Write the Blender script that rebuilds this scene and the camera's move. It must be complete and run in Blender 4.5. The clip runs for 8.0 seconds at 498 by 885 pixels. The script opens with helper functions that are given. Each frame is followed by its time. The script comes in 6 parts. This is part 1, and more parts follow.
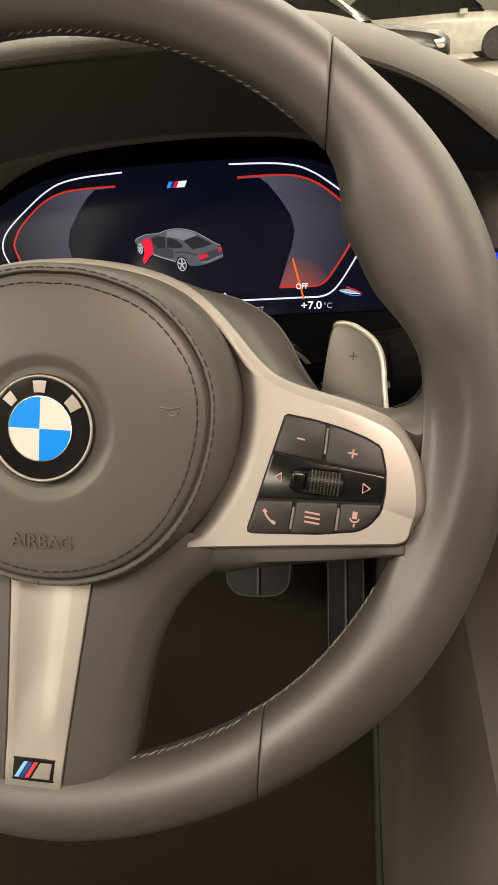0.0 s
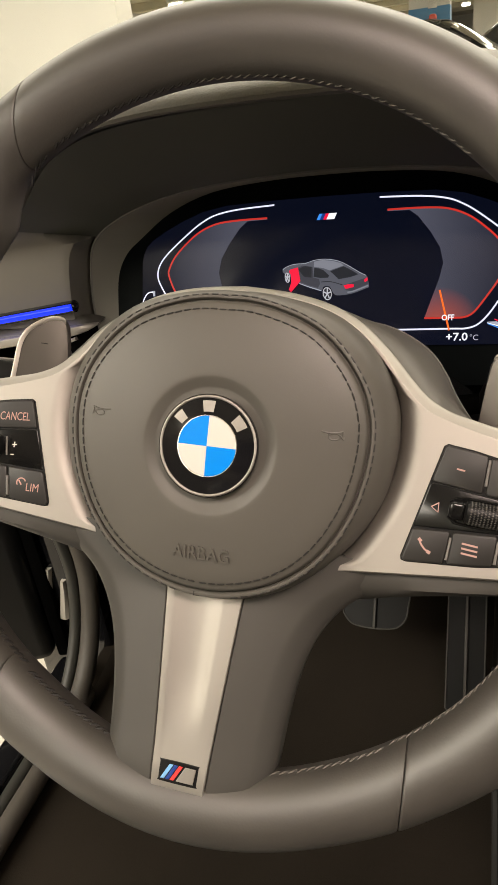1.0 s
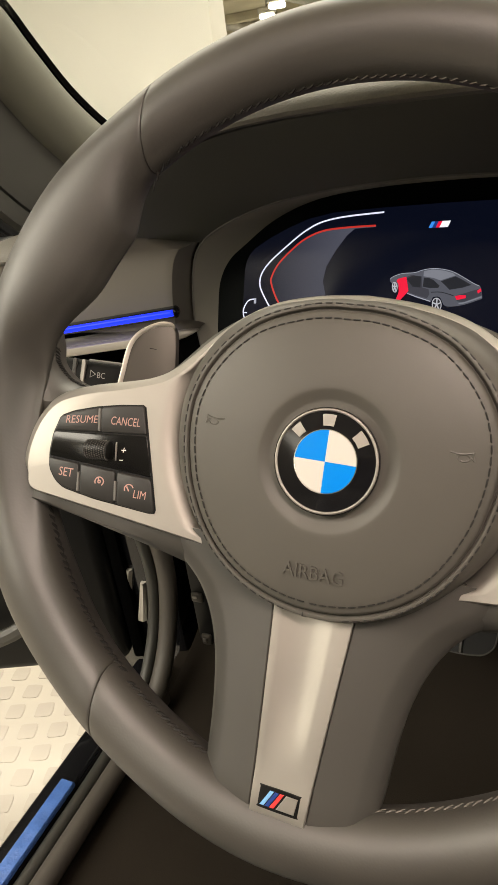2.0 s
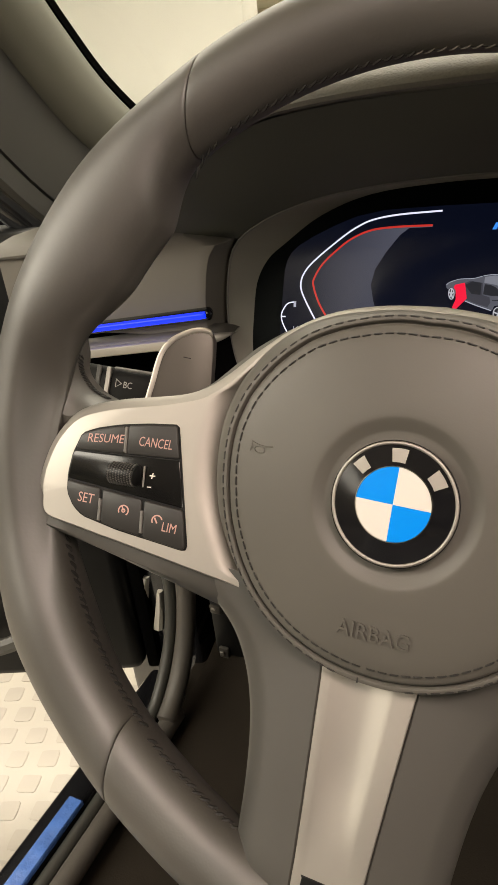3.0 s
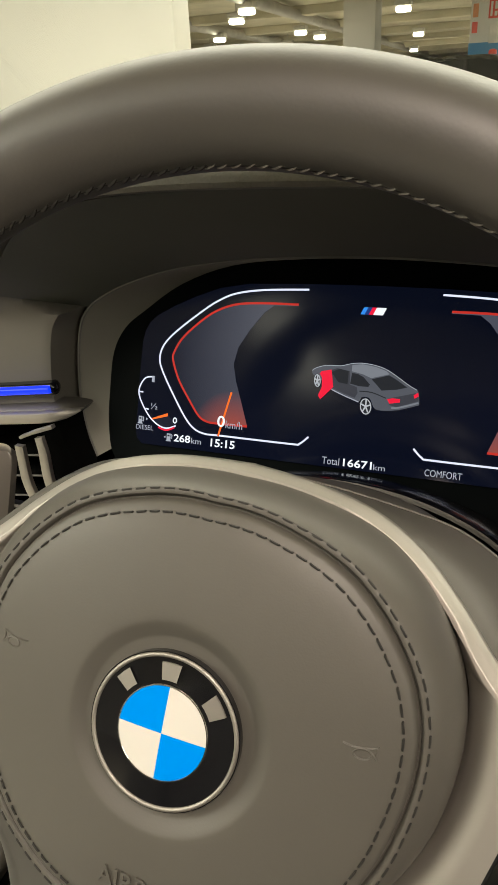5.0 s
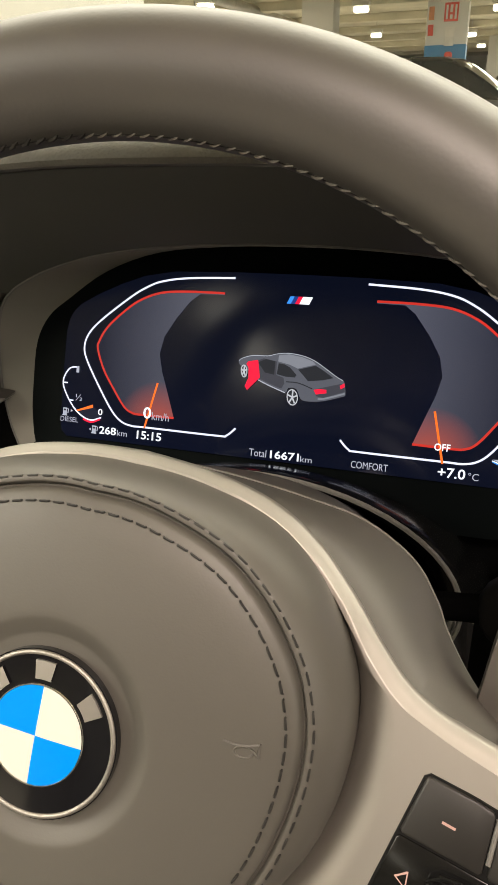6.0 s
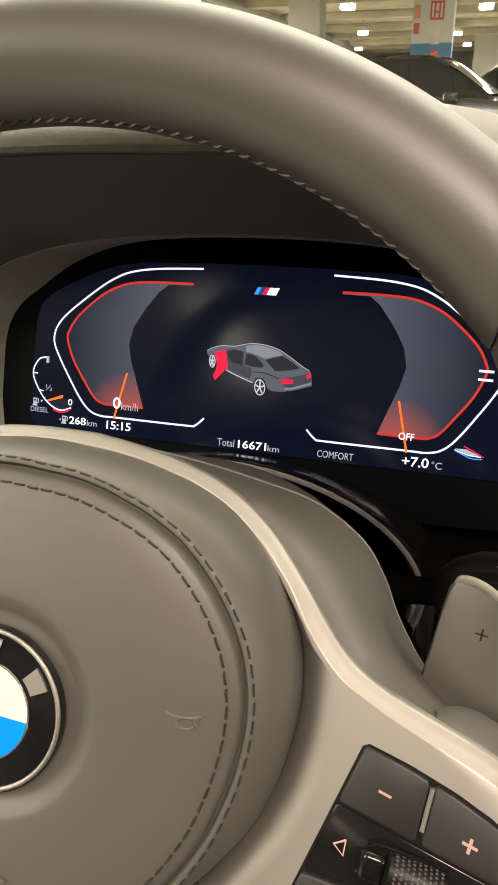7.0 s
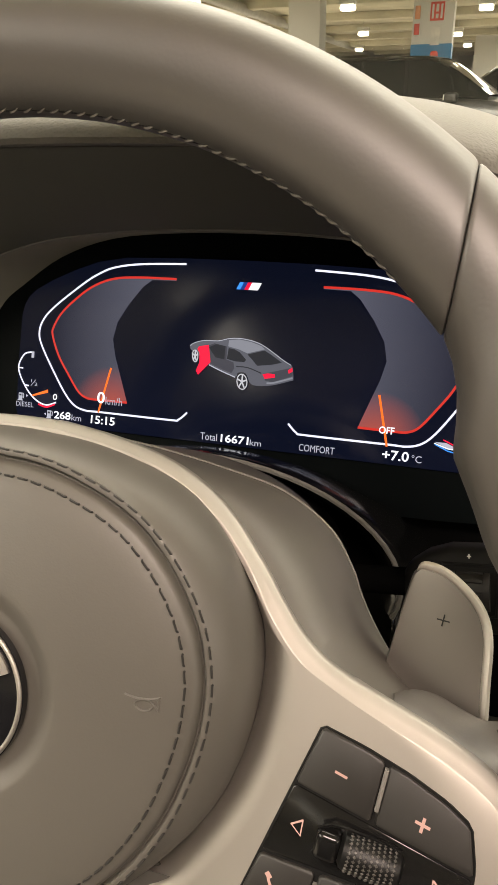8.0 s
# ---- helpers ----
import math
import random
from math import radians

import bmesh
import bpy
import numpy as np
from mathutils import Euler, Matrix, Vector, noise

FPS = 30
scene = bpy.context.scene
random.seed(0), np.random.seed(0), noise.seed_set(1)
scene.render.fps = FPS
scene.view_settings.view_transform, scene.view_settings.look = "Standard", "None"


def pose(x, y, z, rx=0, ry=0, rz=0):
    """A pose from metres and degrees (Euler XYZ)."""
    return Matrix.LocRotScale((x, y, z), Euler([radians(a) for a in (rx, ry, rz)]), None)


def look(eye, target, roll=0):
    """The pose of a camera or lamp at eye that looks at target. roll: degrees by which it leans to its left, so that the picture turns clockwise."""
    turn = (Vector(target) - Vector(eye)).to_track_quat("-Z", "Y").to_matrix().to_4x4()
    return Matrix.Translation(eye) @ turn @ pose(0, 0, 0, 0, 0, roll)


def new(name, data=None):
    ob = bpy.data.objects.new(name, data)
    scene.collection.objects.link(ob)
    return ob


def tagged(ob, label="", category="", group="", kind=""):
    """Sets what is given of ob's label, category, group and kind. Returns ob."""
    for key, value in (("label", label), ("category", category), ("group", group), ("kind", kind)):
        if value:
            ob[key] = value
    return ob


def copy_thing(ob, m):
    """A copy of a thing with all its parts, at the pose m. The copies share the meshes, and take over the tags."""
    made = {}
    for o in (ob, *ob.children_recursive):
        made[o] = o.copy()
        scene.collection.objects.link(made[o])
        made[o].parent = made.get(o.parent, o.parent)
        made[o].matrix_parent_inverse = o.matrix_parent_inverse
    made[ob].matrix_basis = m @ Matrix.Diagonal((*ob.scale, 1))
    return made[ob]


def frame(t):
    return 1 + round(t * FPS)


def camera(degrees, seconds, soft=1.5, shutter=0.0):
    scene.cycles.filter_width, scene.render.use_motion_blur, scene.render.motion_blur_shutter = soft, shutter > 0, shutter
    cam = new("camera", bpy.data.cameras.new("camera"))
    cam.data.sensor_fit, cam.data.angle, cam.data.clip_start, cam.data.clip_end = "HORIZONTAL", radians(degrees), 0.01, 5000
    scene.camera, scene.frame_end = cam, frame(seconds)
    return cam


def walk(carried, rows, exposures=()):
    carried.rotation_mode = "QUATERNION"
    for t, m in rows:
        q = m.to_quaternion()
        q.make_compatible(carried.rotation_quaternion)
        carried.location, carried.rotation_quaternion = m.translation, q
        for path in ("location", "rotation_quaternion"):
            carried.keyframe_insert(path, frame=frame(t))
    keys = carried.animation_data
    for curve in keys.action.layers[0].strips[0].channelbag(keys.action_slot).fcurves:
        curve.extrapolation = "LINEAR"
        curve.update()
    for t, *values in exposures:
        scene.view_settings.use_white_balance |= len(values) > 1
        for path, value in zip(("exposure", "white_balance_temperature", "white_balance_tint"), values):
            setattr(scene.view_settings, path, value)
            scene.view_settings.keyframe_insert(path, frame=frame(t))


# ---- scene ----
cam = camera(39.57, 8.0)
PATH = [
    (0, (0.12920, -0.23281, 1.01159), (-0.18009, 1.46216, -0.00400), -6.106),
    (0.5, (0.11791, -0.23797, 1.01339), (-0.35022, 1.45245, 0.05249), -7.073),
    (1, (0.10897, -0.24456, 1.01656), (-0.49921, 1.42616, 0.10069), -7.638),
    (1.5, (0.09757, -0.24591, 1.01670), (-0.63220, 1.39178, 0.13048), -8.188),
    (2, (0.08586, -0.23934, 1.01606), (-0.71555, 1.37219, 0.14386), -8.105),
    (2.2, (0.08097, -0.23267, 1.00856), (-0.75007, 1.37660, 0.16025), -8.204),
    (3.3, (0.04691, -0.19034, 1.01239), (-0.79301, 1.39621, 0.13069), -6.626),
    (3.5, (0.04452, -0.18195, 1.01462), (-0.78833, 1.40931, 0.13471), -6.458),
    (4, (0.04999, -0.16190, 1.02570), (-0.74424, 1.44927, 0.14630), -5.479),
    (4.5, (0.05893, -0.13674, 1.03650), (-0.67630, 1.50192, 0.15660), -4.255),
    (5, (0.07813, -0.11696, 1.03563), (-0.58942, 1.55215, 0.15902), -3.122),
    (5.2, (0.08463, -0.11268, 1.03324), (-0.55192, 1.56890, 0.15740), -2.644),
    (6.3, (0.09904, -0.10315, 1.02668), (-0.44444, 1.60329, 0.13634), -1.414),
    (6.5, (0.10214, -0.10379, 1.02600), (-0.43204, 1.60407, 0.13276), -1.274),
    (7, (0.10853, -0.10582, 1.02486), (-0.41448, 1.60464, 0.13000), -1.068),
    (7.5, (0.11622, -0.10653, 1.02374), (-0.40725, 1.60332, 0.12798), -1.120),
    (8, (0.12036, -0.10661, 1.02221), (-0.40477, 1.60419, 0.12923), -1.072),
]
walk(cam, [(t, look(eye, target, roll)) for t, eye, target, roll in PATH], [(0, 0.24, 6750, 11), (1.0, 0.27, 6550, 9.5), (2.0, 0.19, 6550, 8), (3.4, 0.19, 6550, 9), (4.0, 0.14, 6500, 3), (5.0, 0.18, 6450, 2), (6.3, 0.52, 6550, 7), (7.2, 0.57, 6600, 7), (8, 0.54, 6650, 9)])

# ---- light and exposure ----
world = bpy.data.worlds.new("garage_air")
scene.world = world
world.use_nodes = True
world.node_tree.nodes["Background"].inputs[0].default_value = (1.0, 0.93, 0.82, 1)
world.node_tree.nodes["Background"].inputs[1].default_value = 0.10

LAMPS = [(-2.3, -1.4), (0.4, -3.4), (6.0, -2.6), (-3.2, 1.2), (3.6, 1.2), (0.3, 1.7), (0.4, 7.0), (4.6, 6.0), (-6.0, 9.5), (3.8, 13.8), (-5.0, 17.0), (1.6, 20.0), (-4.0, 27.0)]
CEILING = 2.75
for lx, ly in LAMPS:
    lamp = bpy.data.lights.new("ceiling_light", "AREA")
    lamp.shape, lamp.size, lamp.size_y = "RECTANGLE", 3.6, 1.4
    lamp.energy, lamp.color = (195.0 if lx < -2 and ly < 0 else 300.0 if lx > 3 and ly < 0 else 70.0 if ly < 0 else 115.0 if ly < 2 else 250.0), (1.0, 0.92, 0.78)
    new("ceiling_light", lamp).matrix_world = pose(lx, ly, CEILING - 0.36)

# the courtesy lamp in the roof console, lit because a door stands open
# unseen lamp, widened and moved to fit the warm highlights
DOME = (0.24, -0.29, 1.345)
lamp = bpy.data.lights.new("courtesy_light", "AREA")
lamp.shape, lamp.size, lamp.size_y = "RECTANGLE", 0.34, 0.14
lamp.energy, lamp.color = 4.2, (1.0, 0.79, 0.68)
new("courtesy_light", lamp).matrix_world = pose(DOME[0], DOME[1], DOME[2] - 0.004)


# ---- materials ----
def nodes_of(name):
    m = bpy.data.materials.new(name)
    m.use_nodes = True
    nt = m.node_tree
    return m, nt, nt.nodes["Principled BSDF"], nt.links.new


def surface(name, color, rough=0.5, metal=0.0, grain=0.0, scale=400.0, bump=0.1, spread=0.15, kind="noise", coat=0.0, wear=6.0, spec=0.5):
    """A surface with a blotchy tint (slow), a grain (fast), uneven gloss and a fine relief."""
    m, nt, b, link = nodes_of(name)
    n = nt.nodes
    at = n.new("ShaderNodeTexCoord")
    slow = n.new("ShaderNodeTexNoise")
    slow.inputs["Scale"].default_value, slow.inputs["Detail"].default_value = wear, 4
    link(at.outputs["Object"], slow.inputs["Vector"])
    if kind == "cells":
        fast = n.new("ShaderNodeTexVoronoi")
        fast.feature = "SMOOTH_F1"
        fast.inputs["Scale"].default_value = scale
        value = fast.outputs["Distance"]
    else:
        fast = n.new("ShaderNodeTexNoise")
        fast.inputs["Scale"].default_value, fast.inputs["Detail"].default_value = scale, 3
        value = fast.outputs[0]
    link(at.outputs["Object"], fast.inputs["Vector"])
    ramp = n.new("ShaderNodeMapRange")
    ramp.inputs["From Min"].default_value, ramp.inputs["From Max"].default_value = 0.3, 0.7
    ramp.inputs["To Min"].default_value, ramp.inputs["To Max"].default_value = 1 - spread, 1 + spread
    link(slow.outputs[0], ramp.inputs["Value"])
    tint = n.new("ShaderNodeMix")
    tint.data_type, tint.blend_type = "RGBA", "MULTIPLY"
    tint.inputs["Factor"].default_value = 1.0
    tint.inputs[6].default_value = (*color, 1)
    both = n.new("ShaderNodeMath")
    both.operation = "MULTIPLY_ADD"
    link(value, both.inputs[0])
    both.inputs[1].default_value = grain
    link(ramp.outputs[0], both.inputs[2])
    link(both.outputs[0], tint.inputs[7])
    link(tint.outputs[2], b.inputs["Base Color"])
    gloss = n.new("ShaderNodeMapRange")
    gloss.inputs["To Min"].default_value, gloss.inputs["To Max"].default_value = rough * 0.85, min(1.0, rough * 1.15)
    link(slow.outputs[0], gloss.inputs["Value"])
    link(gloss.outputs[0], b.inputs["Roughness"])
    b.inputs["Metallic"].default_value = metal
    b.inputs["Coat Weight"].default_value = coat
    b.inputs["Specular IOR Level"].default_value = spec
    if bump:
        relief = n.new("ShaderNodeBump")
        relief.inputs["Strength"].default_value, relief.inputs["Distance"].default_value = bump, 0.3 / scale
        link(value, relief.inputs["Height"])
        link(relief.outputs[0], b.inputs["Normal"])
    return m


def glow(name, color, strength):
    m, nt, b, link = nodes_of(name)
    b.inputs["Base Color"].default_value = (0.003, 0.003, 0.003, 1)
    b.inputs["Emission Color"].default_value = (*color, 1)
    b.inputs["Emission Strength"].default_value = strength
    b.inputs["Roughness"].default_value = 0.3
    b.inputs["Specular IOR Level"].default_value = 0.16
    return m


def clear_glass(name, tint=(1, 1, 1)):
    m, nt, b, link = nodes_of(name)
    n = nt.nodes
    through_it = n.new("ShaderNodeBsdfTransparent")
    through_it.inputs[0].default_value = (*tint, 1)
    shine = n.new("ShaderNodeBsdfGlossy")
    shine.inputs["Roughness"].default_value = 0.02
    facing = n.new("ShaderNodeLayerWeight")
    steep = n.new("ShaderNodeMath")
    steep.operation = "POWER"
    steep.inputs[1].default_value = 5.0
    link(facing.outputs["Facing"], steep.inputs[0])
    share = n.new("ShaderNodeMath")
    share.operation = "MULTIPLY_ADD"
    share.inputs[1].default_value, share.inputs[2].default_value = 0.5, 0.03
    link(steep.outputs[0], share.inputs[0])
    mix = n.new("ShaderNodeMixShader")
    link(share.outputs[0], mix.inputs[0])
    link(through_it.outputs[0], mix.inputs[1])
    link(shine.outputs[0], mix.inputs[2])
    link(mix.outputs[0], n["Material Output"].inputs["Surface"])
    return m


RIM_LEATHER = surface("rim_leather", (0.043, 0.0385, 0.033), 0.50, scale=900, bump=0.09, spread=0.14, kind="cells", wear=14, spec=1.0)
GRIP_LEATHER = surface("grip_leather", (0.043, 0.0385, 0.033), 0.50, scale=800, bump=0.09, spread=0.14, kind="cells", wear=14, spec=1.0)
AIRBAG_SKIN = surface("airbag_skin", (0.075, 0.070, 0.0605), 0.50, scale=1500, bump=0.12, spread=0.08, wear=10)
DIVIDER = surface("divider_grey", (0.13, 0.125, 0.115), 0.45, scale=2000, bump=0.05)
THREAD = surface("black_thread", (0.014, 0.013, 0.0115), 0.6, scale=3000, bump=0.3)
LIT_GREY_THREAD = surface("lit_grey_thread", (0.115, 0.105, 0.09), 0.6, scale=3000, bump=0.3)
DARK_PLASTIC = surface("dark_plastic", (0.05, 0.047, 0.042), 0.48, scale=1800, bump=0.12, spread=0.06)
# the face's grey plastic, lightened for the light on the well wall
LIT_WELL = surface("lit_well", (0.17, 0.16, 0.135), 0.6, scale=1200, bump=0.15, spread=0.05)
BUTTON_PLASTIC = surface("button_plastic", (0.013, 0.0117, 0.0105), 0.5, scale=2500, bump=0.10, spread=0.05)
BLACK_PLASTIC = surface("black_plastic", (0.0045, 0.0045, 0.0045), 0.42, scale=1500, bump=0.1, spec=0.25)
GLOSS_BLACK = surface("gloss_black", (0.006, 0.006, 0.007), 0.10, scale=300, bump=0.0)
SATIN_SILVER = surface("satin_silver", (0.375, 0.352, 0.322), 0.56, metal=1.0, scale=2200, bump=0.03, spread=0.04)
BRIGHT_SILVER = surface("bright_silver", (0.62, 0.585, 0.53), 0.42, metal=1.0, scale=2200, bump=0.02, spread=0.03)
PADDLE_GREY = surface("paddle_grey", (0.125, 0.115, 0.102), 0.44, metal=0.7, scale=2200, bump=0.03, spread=0.04)
CHROME = surface("chrome", (0.8, 0.78, 0.75), 0.12, metal=1.0, scale=900, bump=0.0, spread=0.03)
DASH_SKIN = surface("dash_skin", (0.078, 0.072, 0.060), 0.62, scale=950, bump=0.5, spread=0.06, kind="cells", grain=0.30)
DASH_FACE = surface("dash_face", (0.10, 0.092, 0.078), 0.58, scale=1200, bump=0.15, spread=0.05)
# the face panel's material, darkened for the shade under the hood
SHADED_LINING = surface("shaded_lining", (0.055, 0.056, 0.045), 0.75, scale=1500, bump=0.2, spread=0.06)
PILLAR_TRIM = surface("pillar_trim", (0.125, 0.124, 0.100), 0.75, scale=1500, bump=0.2, spread=0.05)
PANEL_BLACK = surface("panel_black", (0.005, 0.005, 0.005), 0.17, scale=300, bump=0.0, spec=0.42)
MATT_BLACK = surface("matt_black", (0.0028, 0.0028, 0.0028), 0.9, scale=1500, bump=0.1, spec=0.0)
RUBBER = surface("rubber_seal", (0.028, 0.027, 0.023), 0.55, scale=900, bump=0.1)
CARPET = surface("carpet", (0.0145, 0.0118, 0.0092), 0.95, scale=700, bump=0.8, spread=0.25, grain=0.4, spec=0.03)
SEAT_LEATHER = surface("seat_leather", (0.020, 0.018, 0.016), 0.5, scale=800, bump=0.15, kind="cells", spread=0.12)
HEADLINER = surface("headliner", (0.50, 0.47, 0.42), 0.9, scale=900, bump=0.2)
SIDE_PANEL = surface("side_panel", (0.052, 0.045, 0.038), 0.6, scale=700, bump=0.25, kind="cells", spread=0.14)
BADGE_BLUE = surface("badge_blue", (0.0, 0.21, 0.72), 0.35, bump=0, spread=0.02, spec=0.2)
BADGE_WHITE = surface("badge_white", (0.56, 0.54, 0.50), 0.35, bump=0, spread=0.02, spec=0.2)
STRIPE_LIGHT = surface("stripe_light_blue", (0.18, 0.40, 0.70), 0.25, bump=0)
STRIPE_DARK = surface("stripe_dark_blue", (0.02, 0.05, 0.22), 0.25, bump=0)
STRIPE_RED = surface("stripe_red", (0.65, 0.05, 0.05), 0.25, bump=0)
PRINT = glow("pink_print", (1.0, 0.55, 0.42), 0.62)
PALE_PRINT = surface("pale_print", (0.6, 0.57, 0.52), 0.5, bump=0)
DIM_PRINT = surface("dim_print", (0.26, 0.25, 0.23), 0.5, bump=0)
AMBIENT_BLUE = glow("ambient_blue", (0.006, 0.03, 1.0), 1.45)
STALK_PLASTIC = surface("stalk_plastic", (0.007, 0.0068, 0.0062), 0.55, scale=2000, bump=0.1, spread=0.05, spec=0.12)
PALE_GREY = surface("pale_grey", (0.40, 0.37, 0.33), 0.35, scale=200, bump=0.05, spread=0.12)
DARK_SEAM = surface("dark_seam", (0.012, 0.011, 0.010), 0.7, scale=2000, bump=0.1)
SCREEN = surface("screen_glass", (0.0015, 0.002, 0.006), 0.13, bump=0, spread=0.0, spec=0.26)
screen_shader = SCREEN.node_tree.nodes["Principled BSDF"]
screen_shader.inputs["Emission Color"].default_value = (0.15, 0.22, 0.62, 1)
screen_shader.inputs["Emission Strength"].default_value = 0.013
MASK = surface("screen_mask", (0.0018, 0.0028, 0.0031), 0.45, bump=0, spread=0.0, spec=0.04)
W_LINE = glow("screen_white", (0.80, 0.80, 1.0), 0.95)
W_TEXT = glow("screen_text", (0.92, 0.93, 1.0), 0.95)
G_TEXT = glow("screen_grey_text", (0.52, 0.53, 0.63), 0.7)
R_LINE = glow("screen_red", (0.66, 0.035, 0.025), 0.75)
O_NEEDLE = glow("screen_needle", (1.0, 0.16, 0.02), 0.95)
S_BLUE = glow("screen_blue", (0.05, 0.30, 0.95), 0.8)
S_NAVY = glow("screen_navy", (0.02, 0.06, 0.3), 0.6)
S_RED = glow("screen_signal_red", (0.95, 0.01, 0.05), 0.85)
S_SILVER = glow("screen_car_body", (0.16, 0.165, 0.205), 0.5)
S_RIM = glow("screen_car_rim", (0.62, 0.62, 0.68), 0.7)
S_ROOF = glow("screen_car_roof", (0.33, 0.34, 0.40), 0.55)
S_DARK = glow("screen_car_shade", (0.085, 0.085, 0.11), 0.5)
S_GLASS = glow("screen_car_glass", (0.032, 0.034, 0.044), 0.5)
S_NIGHT = glow("screen_night", (0.0035, 0.005, 0.014), 0.6)


def gauge_fill(name, hot, radius):
    """The gauge's grey veil, with a red light round the needle's foot."""
    m, nt, b, link = nodes_of(name)
    n = nt.nodes
    at = n.new("ShaderNodeTexCoord")
    far = n.new("ShaderNodeVectorMath")
    far.operation = "DISTANCE"
    link(at.outputs["Object"], far.inputs[0])
    far.inputs[1].default_value = (hot[0], hot[1], 0)
    fall = n.new("ShaderNodeMapRange")
    fall.inputs["From Min"].default_value, fall.inputs["From Max"].default_value = radius * 0.25, radius
    link(far.outputs["Value"], fall.inputs["Value"])
    split = n.new("ShaderNodeSeparateXYZ")
    link(at.outputs["Object"], split.inputs[0])
    wide = n.new("ShaderNodeMath")
    wide.operation = "ABSOLUTE"
    link(split.outputs["X"], wide.inputs[0])
    across = n.new("ShaderNodeMapRange")
    across.inputs["From Min"].default_value, across.inputs["From Max"].default_value = 0.066, 0.128
    link(wide.outputs[0], across.inputs["Value"])
    veil = n.new("ShaderNodeMix")
    veil.data_type = "RGBA"
    veil.inputs[6].default_value = (0.125, 0.128, 0.175, 1)
    veil.inputs[7].default_value = (0.022, 0.024, 0.045, 1)
    link(across.outputs[0], veil.inputs["Factor"])
    ramp = n.new("ShaderNodeMix")
    ramp.data_type = "RGBA"
    ramp.inputs[6].default_value = (0.55, 0.11, 0.085, 1)
    link(veil.outputs[2], ramp.inputs[7])
    link(fall.outputs[0], ramp.inputs["Factor"])
    link(ramp.outputs[2], b.inputs["Emission Color"])
    b.inputs["Base Color"].default_value = (0.002, 0.002, 0.003, 1)
    b.inputs["Emission Strength"].default_value = 0.55
    b.inputs["Roughness"].default_value = 0.2
    b.inputs["Specular IOR Level"].default_value = 0.16
    return m


# ---- builders ----
def part(name, bm, material, parent=None, label="", smooth=True):
    """Links a bmesh as one mesh object, under a thing or a part."""
    bmesh.ops.recalc_face_normals(bm, faces=bm.faces)
    me = bpy.data.meshes.new(name)
    bm.to_mesh(me)
    bm.free()
    me.materials.append(material)
    if smooth:
        me.shade_smooth()
        me.set_sharp_from_angle(angle=radians(38))
    ob = new(name, me)
    ob.parent = parent
    if label:
        ob["label"] = label
    return ob


def thing(name, m, label, category, group="", kind=""):
    ob = new(name)
    ob.matrix_world = m
    ob.empty_display_size = 0.02
    return tagged(ob, label, category, group, kind)


def mm(points):
    return [tuple(v / 1000 for v in p) for p in points]


def curve(points, closed=False, steps=6):
    """Catmull-Rom through the points, any dimension."""
    P = [np.array(p, float) for p in points]
    n = len(P)
    out = []
    for i in range(n if closed else n - 1):
        if closed:
            a, b, c, d = P[i - 1], P[i], P[(i + 1) % n], P[(i + 2) % n]
        else:
            a, b, c, d = P[max(i - 1, 0)], P[i], P[i + 1], P[min(i + 2, n - 1)]
        for k in range(steps):
            t = k / steps
            out.append(tuple(0.5 * (2 * b + (c - a) * t + (2 * a - 5 * b + 4 * c - d) * t * t + (3 * b - a - 3 * c + d) * t ** 3)))
    if not closed:
        out.append(tuple(P[-1]))
    return out


def loft(rings, closed=True, ends=False, bm=None):
    """A skin over rings of points of equal count. closed: each ring closes on itself."""
    bm = bm or bmesh.new()
    rows = [[bm.verts.new(p) for p in ring] for ring in rings]
    n = len(rows[0])
    for a, b in zip(rows, rows[1:]):
        for i in range(n if closed else n - 1):
            j = (i + 1) % n
            bm.faces.new((a[i], a[j], b[j], b[i]))
    if ends:
        bm.faces.new(rows[0])
        bm.faces.new(rows[-1][::-1])
    return bm


def prism(outline, z0, z1, bevel=0.0, seg=2, bm=None):
    """A plate of that outline in its own xy, from z0 up to z1, with its upper edge rounded."""
    own = bmesh.new()
    low = [own.verts.new((x, y, z0)) for x, y in outline]
    f = own.faces.new(low)
    top = bmesh.ops.extrude_face_region(own, geom=[f])
    up = [v for v in top["geom"] if isinstance(v, bmesh.types.BMVert)]
    for v in up:
        v.co.z = z1
    if bevel:
        keep = set(up)
        edges = [e for e in own.edges if e.verts[0] in keep and e.verts[1] in keep]
        bmesh.ops.bevel(own, geom=edges, offset=bevel, segments=seg, profile=0.5, affect="EDGES", clamp_overlap=True)
    if bm is None:
        return own
    return join(bm, own)


def join(bm, other, m=None):
    """Adds another bmesh to bm."""
    if m is not None:
        other.transform(m)
    tmp = bpy.data.meshes.new("tmp")
    other.to_mesh(tmp)
    other.free()
    bm.from_mesh(tmp)
    bpy.data.meshes.remove(tmp)
    return bm


def box(x0, x1, y0, y1, z0, z1, bevel=0.0, seg=2):
    bm = bmesh.new()
    bmesh.ops.create_cube(bm, size=1.0, matrix=Matrix.Translation(((x0 + x1) / 2, (y0 + y1) / 2, (z0 + z1) / 2)) @ Matrix.Diagonal((x1 - x0, y1 - y0, z1 - z0, 1)))
    if bevel:
        bmesh.ops.bevel(bm, geom=bm.edges[:], offset=bevel, segments=seg, profile=0.5, affect="EDGES", clamp_overlap=True)
    return bm


